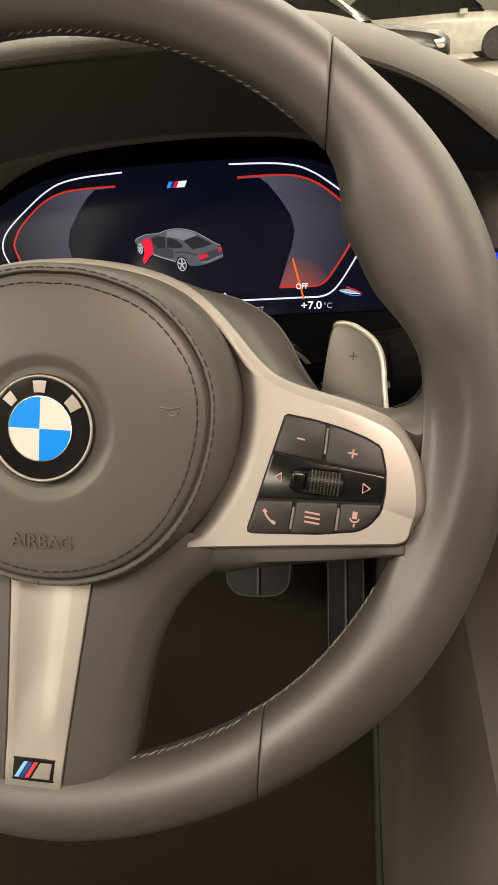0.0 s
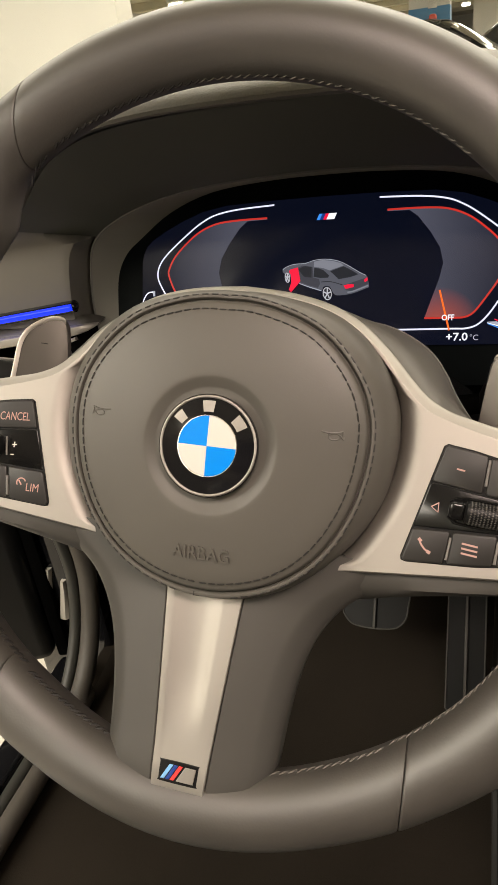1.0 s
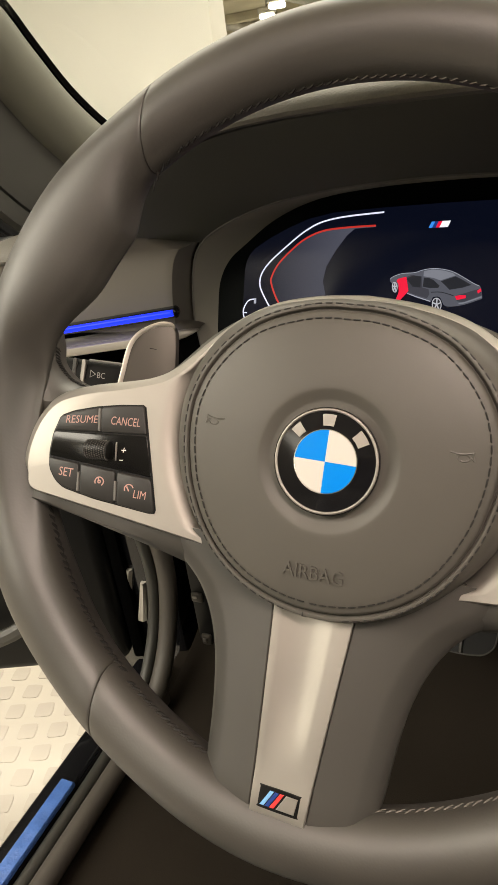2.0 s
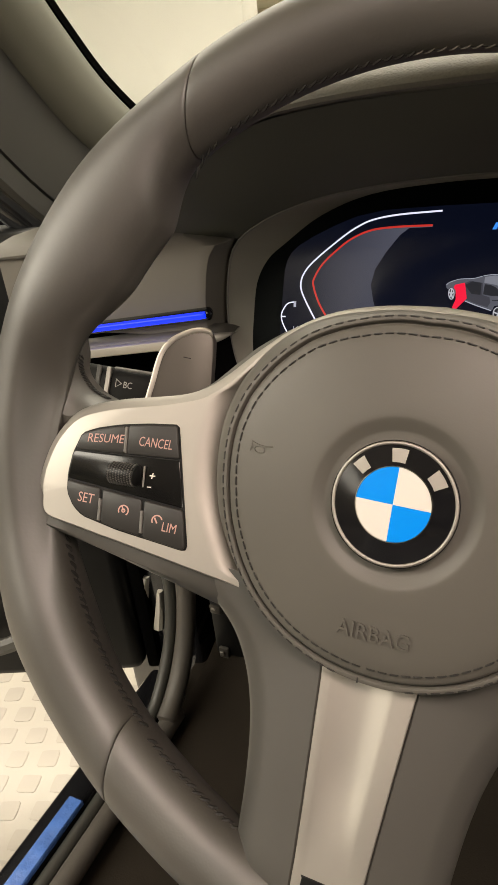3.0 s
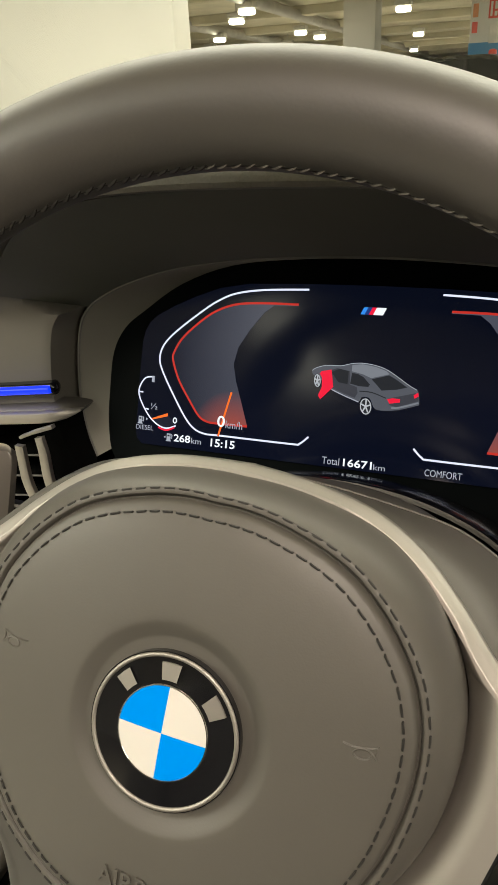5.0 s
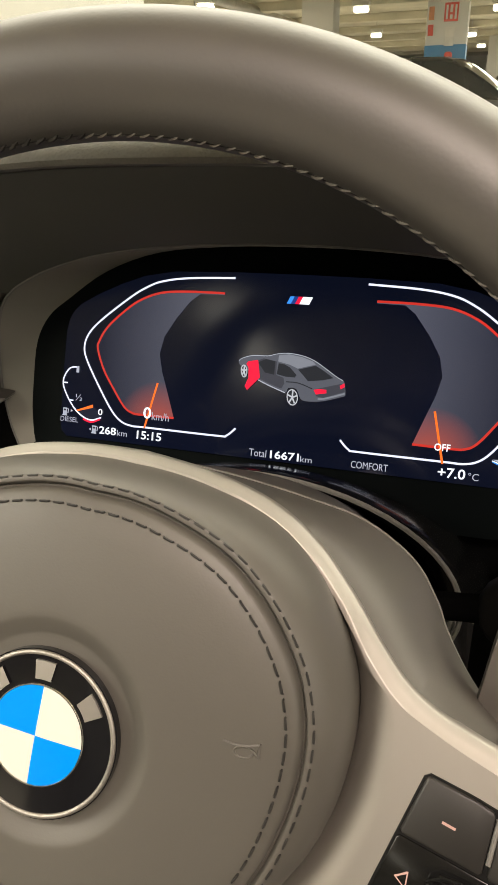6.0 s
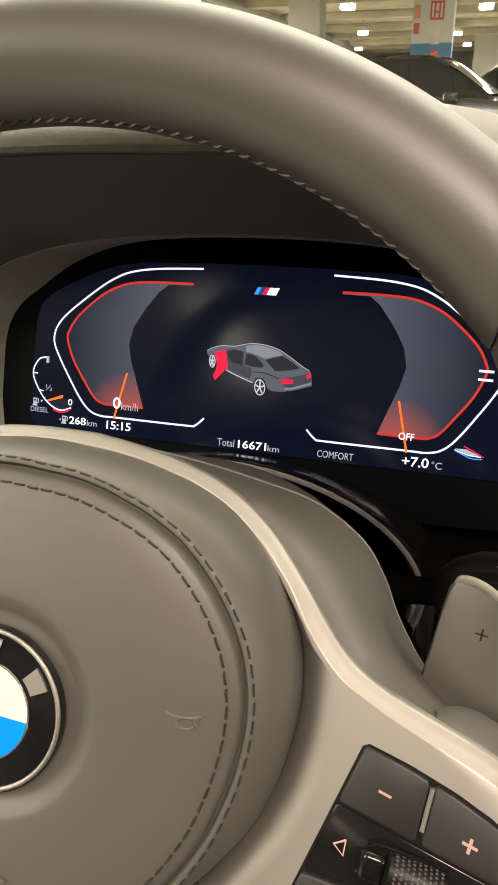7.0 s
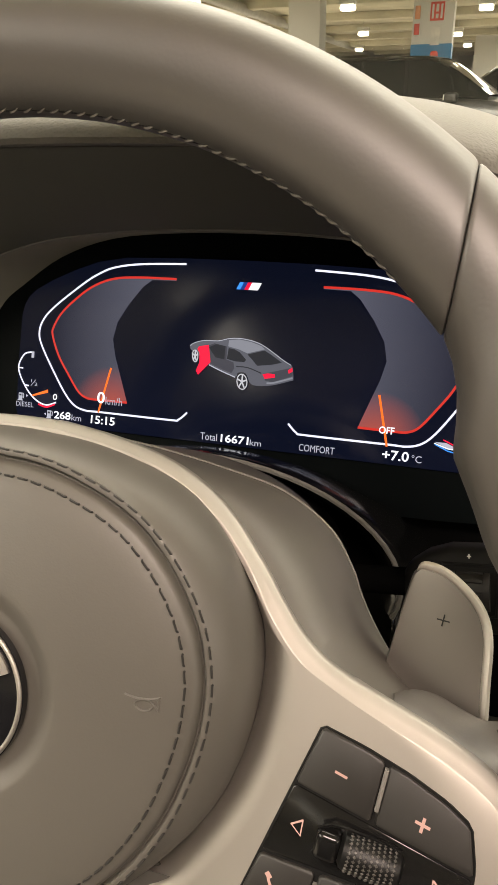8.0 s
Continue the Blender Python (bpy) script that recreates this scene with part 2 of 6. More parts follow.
def tube(path, radius, sides=10, closed=False, flat=1.0):
    """A round (or, with flat, oval) cord along a path of points in space."""
    P = [Vector(p) for p in path]
    n = len(P)
    rings = []
    side = None
    for i, p in enumerate(P):
        a = P[i - 1] if (closed or i) else P[0]
        b = P[(i + 1) % n] if (closed or i < n - 1) else P[-1]
        t = (b - a).normalized()
        if side is None:
            up = Vector((0, 0, 1)) if abs(t.z) < 0.9 else Vector((0, 1, 0))
            side = t.cross(up)
        side = (side - t * side.dot(t)).normalized()
        top = side.cross(t)
        r = radius[i] if isinstance(radius, (list, tuple)) else radius
        rings.append([p + side * (r * math.cos(2 * math.pi * k / sides)) + top * (r * flat * math.sin(2 * math.pi * k / sides)) for k in range(sides)])
    if closed:
        rings.append(rings[0])
        bm = loft(rings)
        bmesh.ops.remove_doubles(bm, verts=bm.verts, dist=1e-6)
        return bm
    return loft(rings, ends=True)


def ribbon(path, width, z=0.0, bm=None):
    """A flat line of that width in the xy plane."""
    bm = bm or bmesh.new()
    P = [np.array(p[:2], float) for p in path]
    rows = []
    for i, p in enumerate(P):
        t = P[min(i + 1, len(P) - 1)] - P[max(i - 1, 0)]
        t /= max(np.linalg.norm(t), 1e-9)
        nrm = np.array((-t[1], t[0])) * width / 2
        rows.append((bm.verts.new((*(p + nrm), z)), bm.verts.new((*(p - nrm), z))))
    for a, b in zip(rows, rows[1:]):
        bm.faces.new((a[0], a[1], b[1], b[0]))
    return bm


def sheet(outline, z=0.0, bm=None):
    bm = bm or bmesh.new()
    bm.faces.new([bm.verts.new((x, y, z)) for x, y in outline])
    return bm


def clip(outline, halves):
    """The part of a convex outline where a*x + b*y <= c for each (a, b, c)."""
    for a, b, c in halves:
        out = []
        for i, p in enumerate(outline):
            q = outline[(i + 1) % len(outline)]
            dp, dq = a * p[0] + b * p[1] - c, a * q[0] + b * q[1] - c
            if dp <= 0:
                out.append(p)
            if (dp < 0 < dq) or (dq < 0 < dp):
                t = dp / (dp - dq)
                out.append((p[0] + t * (q[0] - p[0]), p[1] + t * (q[1] - p[1])))
        outline = out
    return outline


def below(p, q, gap):
    """The half plane to the right of the way from p to q, less a gap."""
    dx, dy = q[0] - p[0], q[1] - p[1]
    d = math.hypot(dx, dy)
    a, b = -dy / d, dx / d
    return a, b, a * p[0] + b * p[1] - gap


def above(p, q, gap):
    a, b, c = below(p, q, 0)
    return -a, -b, -c - gap


def lettering(text, x0, x1, y, height=None, depth=0.0, bold=0.0):
    """Words from x0 to x1 with their foot at y, in Blender's own font, as a bmesh in the xy plane."""
    cu = bpy.data.curves.new("words", "FONT")
    cu.body = text
    cu.extrude = depth
    cu.offset = bold
    cu.resolution_u = 3
    ob = bpy.data.objects.new("words", cu)
    scene.collection.objects.link(ob)
    bpy.context.view_layer.update()
    me = bpy.data.meshes.new_from_object(ob.evaluated_get(bpy.context.evaluated_depsgraph_get()))
    bpy.data.objects.remove(ob)
    bm = bmesh.new()
    bm.from_mesh(me)
    bpy.data.meshes.remove(me)
    xs = [v.co.x for v in bm.verts]
    ys = [v.co.y for v in bm.verts]
    s = (x1 - x0) / (max(xs) - min(xs))
    sy = s if height is None else height / (max(ys) - min(ys))
    for v in bm.verts:
        v.co = Vector(((v.co.x - min(xs)) * s + x0, (v.co.y - min(ys)) * sy + y, v.co.z))
    return bm


# ---- the steering wheel ----
WHEEL = pose(0, 0, 0.88, 0, 0, 3.0) @ pose(0, 0, 0, 64.4) @ pose(0, 0, 0, 0, 0, -6.1)
RIM_R, RIM_T, RIM_Y, RIM_Z = 0.1737, 0.0165, 0.0045, -0.0145


def smoothstep(a, b, x):
    t = min(1.0, max(0.0, (x - a) / (b - a)))
    return t * t * (3 - 2 * t)


def rim_section(deg):
    """Half widths of the rim at an angle: outward, inward, and its half depth."""
    side = abs((deg + 90) % 360 - 180)          # 0 at the top, 90 at the right and the left, 180 at the foot
    up = 90 - side                              # 0 at three o'clock, 90 at the top, -90 at the foot
    thumb = smoothstep(10, 27, up) * (1 - smoothstep(41, 51, up))
    hand = smoothstep(-50, -30, up) * (1 - smoothstep(32, 48, up))
    neck = smoothstep(-34, -14, up) * (1 - smoothstep(2, 18, up))
    foot = smoothstep(-62, -90, up)
    return RIM_T + 0.0032 * hand + 0.0008 * foot, RIM_T + 0.0110 * thumb + 0.0005 * hand, RIM_T + 0.0015 * hand + 0.001 * thumb - 0.0038 * neck


def rim_back(deg):
    """How much deeper the rim is at its back than at its front: the lower grips are oval."""
    up = 90 - abs((deg + 90) % 360 - 180)
    return 1 + 0.50 * smoothstep(14, -10, up) * smoothstep(-90, -58, up) + 0.12 * smoothstep(-58, -90, up)


def rim_sink(deg):
    """The lower half of the rim lies a little deeper."""
    up = 90 - abs((deg + 90) % 360 - 180)
    return 0.0038 * smoothstep(8, -22, up) * smoothstep(-90, -60, up)


def trim_top(x, y):
    z = -0.0225 + 0.17 * (abs(x) - 0.1) - 0.11 * (y - 0.011)
    low = -0.0365
    d = z - low
    return low + 0.5 * (d + math.sqrt(d * d + 0.000012))


def rim_ring(deg, shrink=1.0, sides=44, cut=None):
    """One ring of the rim; with cut, its points lie in the upright plane x = cut, as the seams do."""
    out, inn, dep = rim_section(deg)
    a = radians(deg)
    ring = []
    for k in range(sides):
        f = 2 * math.pi * k / sides
        c, s = math.cos(f), math.sin(f)
        back = 0.0062 * smoothstep(0.0005, 0.0115, inn - RIM_T) * smoothstep(0.0, 0.75, -s) if c < 0 else 0.0
        d = (out if c > 0 else inn + back) * c * shrink
        h = dep * s * shrink * (rim_back(deg) if s < 0 else 1.0)
        b = a
        if cut is not None:
            x0, share = cut
            skew = math.acos(max(-1, min(1, x0 / (RIM_R + d)))) - math.acos(x0 / RIM_R)
            b = a + share * skew * (1 if math.sin(a) > 0 else -1)
        x, y, z = (RIM_R + d) * math.cos(b), RIM_Y + (RIM_R + d) * math.sin(b), RIM_Z + h - rim_sink(deg)
        # the leather dips under the ends of the silver trim
        up = 90 - abs((deg + 90) % 360 - 180)
        dip = smoothstep(-32, -15, up) * (1 - smoothstep(2, 16, up)) * smoothstep(0.1740, 0.1590, RIM_R + d)
        over = z - (trim_top(x, y) - 0.0042)
        z -= 0.5 * (over + math.sqrt(over * over + 0.000004)) * dip
        ring.append((x, y, z))
    return ring


def rim_piece(a0, a1):
    """One leather section, rolled in at both seams."""
    rings = []
    n = max(12, int(abs(a1 - a0) / 2))
    x0, x1 = RIM_R * math.cos(radians(a0)), RIM_R * math.cos(radians(a1))
    for d, s in ((0.0, 0.93), (0.05, 0.965), (0.20, 0.988), (0.6, 1.0)):
        rings.append(rim_ring(a0 + 0.03 + d, s, cut=(x0, 1.0)))
    for i in range(1, n):
        deg = a0 + (a1 - a0) * i / n
        if deg - a0 < 22:
            cut = (x0, 1 - smoothstep(0, 22, deg - a0))
        else:
            cut = (x1, 1 - smoothstep(0, 22, a1 - deg))
        rings.append(rim_ring(deg, cut=cut))
    for d, s in ((0.6, 1.0), (0.20, 0.988), (0.05, 0.965), (0.0, 0.93)):
        rings.append(rim_ring(a1 - 0.03 - d, s, cut=(x1, 1.0)))
    return loft(rings, ends=True)


def rope_stitches(spans, step=1.5, lean=2.0, thick=1.0):
    """Slanted stitches, end to end like a rope, along the rim's inner side."""
    rng = random.Random(5)

    def on_rim(deg, f, lift):
        out, inn, dep = rim_section(deg)
        rr = RIM_R + (inn + lift) * math.cos(radians(f))
        return rr * math.cos(radians(deg)), RIM_Y + rr * math.sin(radians(deg)), RIM_Z + (dep + lift) * math.sin(radians(f)) * (rim_back(deg) if f > 180 else 1.0) - rim_sink(deg)

    bm = bmesh.new()
    for a0, a1 in spans:
        a = a0
        while a < a1:
            w = rng.uniform(-0.08, 0.08)
            path = [on_rim(a + w + q * step * 0.55, 180 + lean + q * 5 + rng.uniform(-1.0, 1.0), l) for q, l in ((-1, -0.0003), (-0.5, 0.0001), (0.0, 0.0002), (0.5, 0.0001), (1, -0.0003))]
            join(bm, tube(path, [thick * r for r in (0.00025, 0.00044, 0.0005, 0.00044, 0.00025)], sides=5))
            a += step
    return bm


def rim_groove(spans, lean=2.0):
    """The dark slit under the stitches where the leather's edges meet."""
    bm = bmesh.new()
    for a0, a1 in spans:
        path = []
        for k in range(41):
            deg = a0 + (a1 - a0) * k / 40
            out, inn, dep = rim_section(deg)
            rr = RIM_R + (inn - 0.0002) * math.cos(radians(180 + lean))
            path.append((rr * math.cos(radians(deg)), RIM_Y + rr * math.sin(radians(deg)), RIM_Z + dep * math.sin(radians(180 + lean)) * (rim_back(deg) if lean > 0 else 1.0) - rim_sink(deg)))
        join(bm, tube(path, 0.0004, sides=5))
    return bm


wheel = thing("steering_wheel", WHEEL, "dark grey leather sports steering wheel with satin silver spokes", "steering wheel")
SEAMS = (50.8, 127.5, 235.5, 304.5)
rim = part("rim", rim_piece(SEAMS[0], SEAMS[1]), RIM_LEATHER, wheel, "smooth dark grey leather rim")
part("grip", rim_piece(SEAMS[1], SEAMS[2]), GRIP_LEATHER, wheel, "thick leather thumb grip")
part("grip", rim_piece(SEAMS[3] - 360, SEAMS[0]), GRIP_LEATHER, wheel, "thick leather thumb grip")
part("rim_foot", rim_piece(SEAMS[2], SEAMS[3]), RIM_LEATHER, wheel, "smooth dark grey leather rim")
for span, lean in (((52, 126.5), -3), ((205, 234), 10), ((-54, -25), 10), ((284, 303.5), 2), ((236.5, 256), 2)):
    part("seam_line", rim_groove([span], lean), DARK_SEAM, wheel)
# one thread along the top: pale span as lit, black span as shaded
tagged(part("stitching", rope_stitches([(53, 99)], 1.5, -3.0), LIT_GREY_THREAD, wheel, "pale grey, lit slanted stitching"), kind="stuff")
tagged(part("stitching", rope_stitches([(99, 127)], 1.5, -3.0, 1.3), THREAD, wheel, "black slanted stitching"), kind="stuff")
tagged(part("stitching", rope_stitches([(129, 135)], 1.5, 4.0), THREAD, wheel, "black slanted stitching"), kind="stuff")
tagged(part("stitching", rope_stitches([(-54, -25)], 1.5, 10.0), LIT_GREY_THREAD, wheel, "pale grey, lit slanted stitching"), kind="stuff")
tagged(part("stitching", rope_stitches([(284, 304)]), LIT_GREY_THREAD, wheel, "pale grey, lit slanted stitching"), kind="stuff")
tagged(part("stitching", rope_stitches([(196, 234)], 1.5, 8.0, 1.7), THREAD, wheel, "black slanted stitching"), kind="stuff")
tagged(part("stitching", rope_stitches([(236.5, 256)], 1.5, 2.0, 1.6), THREAD, wheel, "black slanted stitching"), kind="stuff")

# the airbag cover: a soft dome with a dished middle, a stitched groove and a rolled side
COVER = [(0, 68.2), (14, 70.0), (25, 70.5), (38, 69.8), (52, 68.8), (68, 66.2), (90, 64.4)]
COVER = COVER + [(180 - a, r) for a, r in COVER[-2::-1]] + [(189, 67.3), (205, 66.9), (225, 67.4), (240, 67.4), (255, 67.0), (270, 66.8), (285, 67.0), (300, 67.4), (315, 67.4), (335, 66.9), (351, 67.3)]


def cover_radius(deg):
    deg %= 360
    pts = COVER + [(360, 68.2)]
    for (a, r), (b, s) in zip(pts, pts[1:]):
        if a <= deg <= b:
            t = (deg - a) / (b - a)
            return (r + (s - r) * t) / 1000
    return 0.07


def dome(r, rho):
    z = -0.0022 - 0.0070 * (r / rho) ** 2.2
    roll = max(0.0, r - (rho - 0.0095))
    z -= 17.0 * roll * roll
    # the dish round the badge: a cone down to a flat ring
    d = 0.0306 - r
    e = 0.0259 - r
    return z - 0.58 * 0.5 * (d + math.sqrt(d * d + 0.0000006)) + 0.55 * 0.5 * (e + math.sqrt(e * e + 0.0000002))


def cover_ring(k, n, r_of, z_of):
    deg = 360 * k / n
    rho = cover_radius(deg)
    r = r_of(rho)
    return r * math.cos(radians(deg)), r * math.sin(radians(deg)), z_of(r, rho)


N = 120
profile = [(0.0205, 0, 0)] + [(r, 0, 0) for r in (0.0225, 0.0245, 0.0254, 0.0259, 0.0264, 0.0275, 0.029, 0.0300, 0.0306, 0.0312, 0.0325, 0.036)]
rings = []
for r0, _, _ in profile:
    rings.append([cover_ring(k, N, lambda rho: r0, dome) for k in range(N)])
for f in (0.25, 0.5, 0.7, 0.85, 0.95):
    rings.append([cover_ring(k, N, lambda rho: 0.036 + (rho - 0.0035 - 0.036) * f, dome) for k in range(N)])


def wall_width(deg):
    """How far the cover's side reaches out beyond the groove."""
    return 0.0068 + 0.0052 * smoothstep(-50, -5, (90 - abs(((deg - 90 + 180) % 360) - 180))) - 0.0050 * smoothstep(34, 84, (90 - abs(((deg - 90 + 180) % 360) - 180)))


for off, drop in ((-0.0035, 0.0), (-0.0022, 0.0001), (-0.0013, 0.0005), (-0.0007, 0.0014), (-0.0004, 0.0028), (0.0001, 0.0030), (0.0004, 0.0016), (0.0009, 0.0009), (0.0016, 0.0006), (0.0026, 0.0008)):
    rings.append([cover_ring(k, N, lambda rho: rho + off, lambda r, rho: dome(rho - 0.0035, rho) - drop - 0.24 * (off + 0.0035)) for k in range(N)])
for f, drop in ((0.30, 0.0016), (0.48, 0.0034), (0.65, 0.0062), (0.80, 0.0100), (0.92, 0.0148), (1.0, 0.0205), (1.02, 0.030)):
    ring = []
    for k in range(N):
        deg = 360 * k / N
        rho = cover_radius(deg)
        r = rho + wall_width(deg) * f
        ring.append((r * math.cos(radians(deg)), r * math.sin(radians(deg)), dome(rho - 0.0035, rho) - drop - 0.0015))
    rings.append(ring)
airbag = part("airbag_cover", loft(rings), AIRBAG_SKIN, wheel, "dark grey soft airbag cover with a stitched edge")


def running_stitches(off, lift, step=3.9, a0=-64, a1=244):
    bm = bmesh.new()
    a = a0
    while a < a1:
        pts = []
        for q in (0, 0.12, 0.5, 0.88, 1.0):
            deg = a + q * step * 0.72
            rho = cover_radius(deg)
            r = rho + off
            z = dome(min(r, rho - 0.0035), rho) - 0.24 * max(0.0, off + 0.0035) + lift + (0.0002 if 0 < q < 1 else -0.0005)
            pts.append((r * math.cos(radians(deg)), r * math.sin(radians(deg)), z))
        join(bm, tube(pts, 0.00036, sides=6))
        a += step
    return bm


tagged(part("stitching", running_stitches(-0.0044, 0.0002, a0=-90, a1=268), THREAD, airbag, "dark thread"), kind="stuff")
notch, rho = [], cover_radius(267.5)
for out, drop in ((0.0008, 0.0020), (0.0026, 0.0022), (wall_width(267.5) * 0.48, 0.0049), (wall_width(267.5) * 0.8, 0.0115), (wall_width(267.5), 0.0220)):
    notch.append(((rho + out) * math.cos(radians(267.5)), (rho + out) * math.sin(radians(267.5)), dome(rho - 0.0035, rho) - drop + 0.0002))
part("cover_seam", tube(notch, 0.00035, sides=5), DARK_SEAM, airbag)
tagged(part("stitching", running_stitches(0.0023, -0.0008, a0=-78, a1=258), THREAD, airbag, "dark thread"), kind="stuff")


def on_dome(bm, lift):
    for v in bm.verts:
        r = math.hypot(v.co.x, v.co.y)
        v.co.z += dome(r, cover_radius(math.degrees(math.atan2(v.co.y, v.co.x)))) + lift
    return bm


part("airbag_word", on_dome(lettering("AIRBAG", -0.0135, 0.0135, -0.0515, 0.0062, depth=0.00045, bold=0.010), 0.0003), AIRBAG_SKIN, airbag, "raised letters in the cover's own colour")


def horn_sign(x, y, turn):
    """A small raised horn, in outline."""
    bm = bmesh.new()
    m = pose(x, y, 0, 0, 0, turn) @ Matrix.Diagonal((0.80 * (1 if x > 0 else -1), 0.80, 1, 1))
    loop = [(0.2 + 2.9 * math.cos(2 * math.pi * k / 10), -0.9 + 1.7 * math.sin(2 * math.pi * k / 10)) for k in range(11)]
    lines = [mm([(-6.5, 2.0), (-3, 1.2), (1, 1.2), (5.2, 2.0)]), mm([(5.2, 2.4), (4.7, 0.0), (5.2, -2.4)]), mm([(2.6, 0.2), (3.6, -0.6), (5.2, -2.4)]), mm(loop)]
    for line in lines:
        join(bm, tube([(m @ Vector((*p, 0))) for p in curve(line)], 0.00034, sides=5))
    return on_dome(bm, 0.0)


part("horn_sign", horn_sign(0.0540, 0.0105, 4), AIRBAG_SKIN, airbag)
part("horn_sign", horn_sign(-0.0545, 0.0100, -4), AIRBAG_SKIN, airbag)

# the round badge
def disc(r0, r1, a0, a1, z, thick, n=64, crown=0.0):
    """A ring or sector from r0 to r1, domed by crown."""
    bm = bmesh.new()
    steps = max(2, int(n * (a1 - a0) / 360))
    rows = []
    radii = [r0 + (r1 - r0) * i / 4 for i in range(5)]
    for i in range(steps + 1):
        a = radians(a0 + (a1 - a0) * i / steps)
        line = [(r * math.cos(a), r * math.sin(a), z + crown * (1 - (r / 0.0223) ** 2)) for r in radii]
        line.append((r1 * math.cos(a), r1 * math.sin(a), z - thick))
        line.insert(0, (r0 * math.cos(a), r0 * math.sin(a), z - thick))
        rows.append(line)
    loft(rows, closed=False, bm=bm)
    bmesh.ops.remove_doubles(bm, verts=bm.verts, dist=1e-6)
    return bm


badge = part("badge", disc(0.0, 0.0227, 0, 360, -0.0022, 0.0024, crown=0.0010), GLOSS_BLACK, wheel, "round enamel badge, black ring, blue and white quarters")
part("badge_ring", tube([(0.0217 * math.cos(2 * math.pi * k / 72), 0.0217 * math.sin(2 * math.pi * k / 72), -0.0022) for k in range(72)], 0.0007, sides=10, closed=True), SATIN_SILVER, badge)
part("badge_ring", tube([(0.01345 * math.cos(2 * math.pi * k / 72), 0.01345 * math.sin(2 * math.pi * k / 72), -0.0014) for k in range(72)], 0.00028, sides=6, closed=True), CHROME, badge)
for q, mat in ((0, BADGE_WHITE), (1, BADGE_BLUE), (2, BADGE_WHITE), (3, BADGE_BLUE)):
    part("badge_quarter", disc(0.0, 0.0132, 90 * q, 90 * q + 90, -0.0019, 0.0005, crown=0.0010), mat, badge)
for deg, wide in ((138, 7.2), (92, 8.6), (39, 9.4)):
    part("badge_bar", disc(0.0150, 0.0199, deg - wide, deg + wide, -0.0016, 0.0005, crown=0.0010), SATIN_SILVER, badge)

# the silver trim: two spokes and the arch over the cover, one piece
INNER = [(56, -48.5), (63.5, -40.5), (69.5, -30), (74.5, -20), (78, -10), (80, 0), (80.5, 8), (80.3, 15), (79.8, 20), (79, 24), (78, 27.5), (76.6, 31), (75, 34.5), (70, 43), (61, 52), (49.5, 60), (36.5, 65.8), (20, 69.6), (0, 71)]
OUTER = [(58.5, -51.2), (108, -44.5), (139, -40.4), (151, -38.2), (155.8, -31.5), (159.6, -24), (158.5, -11), (154.5, 0.5), (146.5, 10.5), (131, 17.2), (114, 21.4), (101, 24.8), (91.8, 29.4), (84, 36.2), (72.5, 48.5), (59, 60.5), (43, 69), (22.5, 73.8), (0, 75.6)]


rings = []
inner_line, outer_line = np.array(curve(INNER, steps=5)) / 1000, np.array(curve(OUTER, steps=5)) / 1000
half = []
for k, (i, o) in enumerate(zip(inner_line, outer_line)):
    t = outer_line[min(k + 1, len(outer_line) - 1)] - outer_line[max(k - 1, 0)]
    t = t / np.linalg.norm(t)
    inward = np.array((-t[1], t[0]))            # the edge runs anticlockwise, so its left is the inside
    bev = (1 - 0.80 * smoothstep(-0.024, -0.037, o[1])) * min(0.0046, 0.62 * float(np.min(np.linalg.norm(inner_line - o, axis=1))))
    half.append((i, o, o + inward * bev, inward))
for i, o, flat, inward in half + [tuple(p * (-1, 1) for p in row) for row in half[-2::-1]]:
    wide = float(np.linalg.norm(flat - i))
    roll = min(0.010, 0.45 * wide)
    ring = [(*i, trim_top(*i) - 0.018)]
    for d in (0.0, 0.15, 0.35, 0.6, 0.8, 1.0):
        p = i + (flat - i) * (d * roll / wide)
        ring.append((*p, trim_top(*p) - 0.55 * roll * (1 - d) ** 2.2))
    for f in (0.4, 0.6, 0.8, 1.0):
        p = i + (flat - i) * (roll / wide + (1 - roll / wide) * (f - 0.4) / 0.6) if f > 0.4 else i + (flat - i) * (roll / wide * 1.02)
        ring.append((*p, trim_top(*p)))
    low = 1 - 0.7 * smoothstep(-0.030, -0.039, o[1])
    for f, drop in ((0.05, 0.00012), (0.12, 0.0005), (0.50, 0.0017), (0.90, 0.0033), (0.97, 0.0039), (1.0, 0.0052)):
        p = flat + (o - flat) * f
        ring.append((*p, trim_top(*p) - drop * low))
    ring.append((*o, trim_top(*o) - 0.0066))
    rings.append(ring)
trim = part("spoke_trim", loft(rings, ends=True), SATIN_SILVER, wheel, "satin silver trim of both spokes")

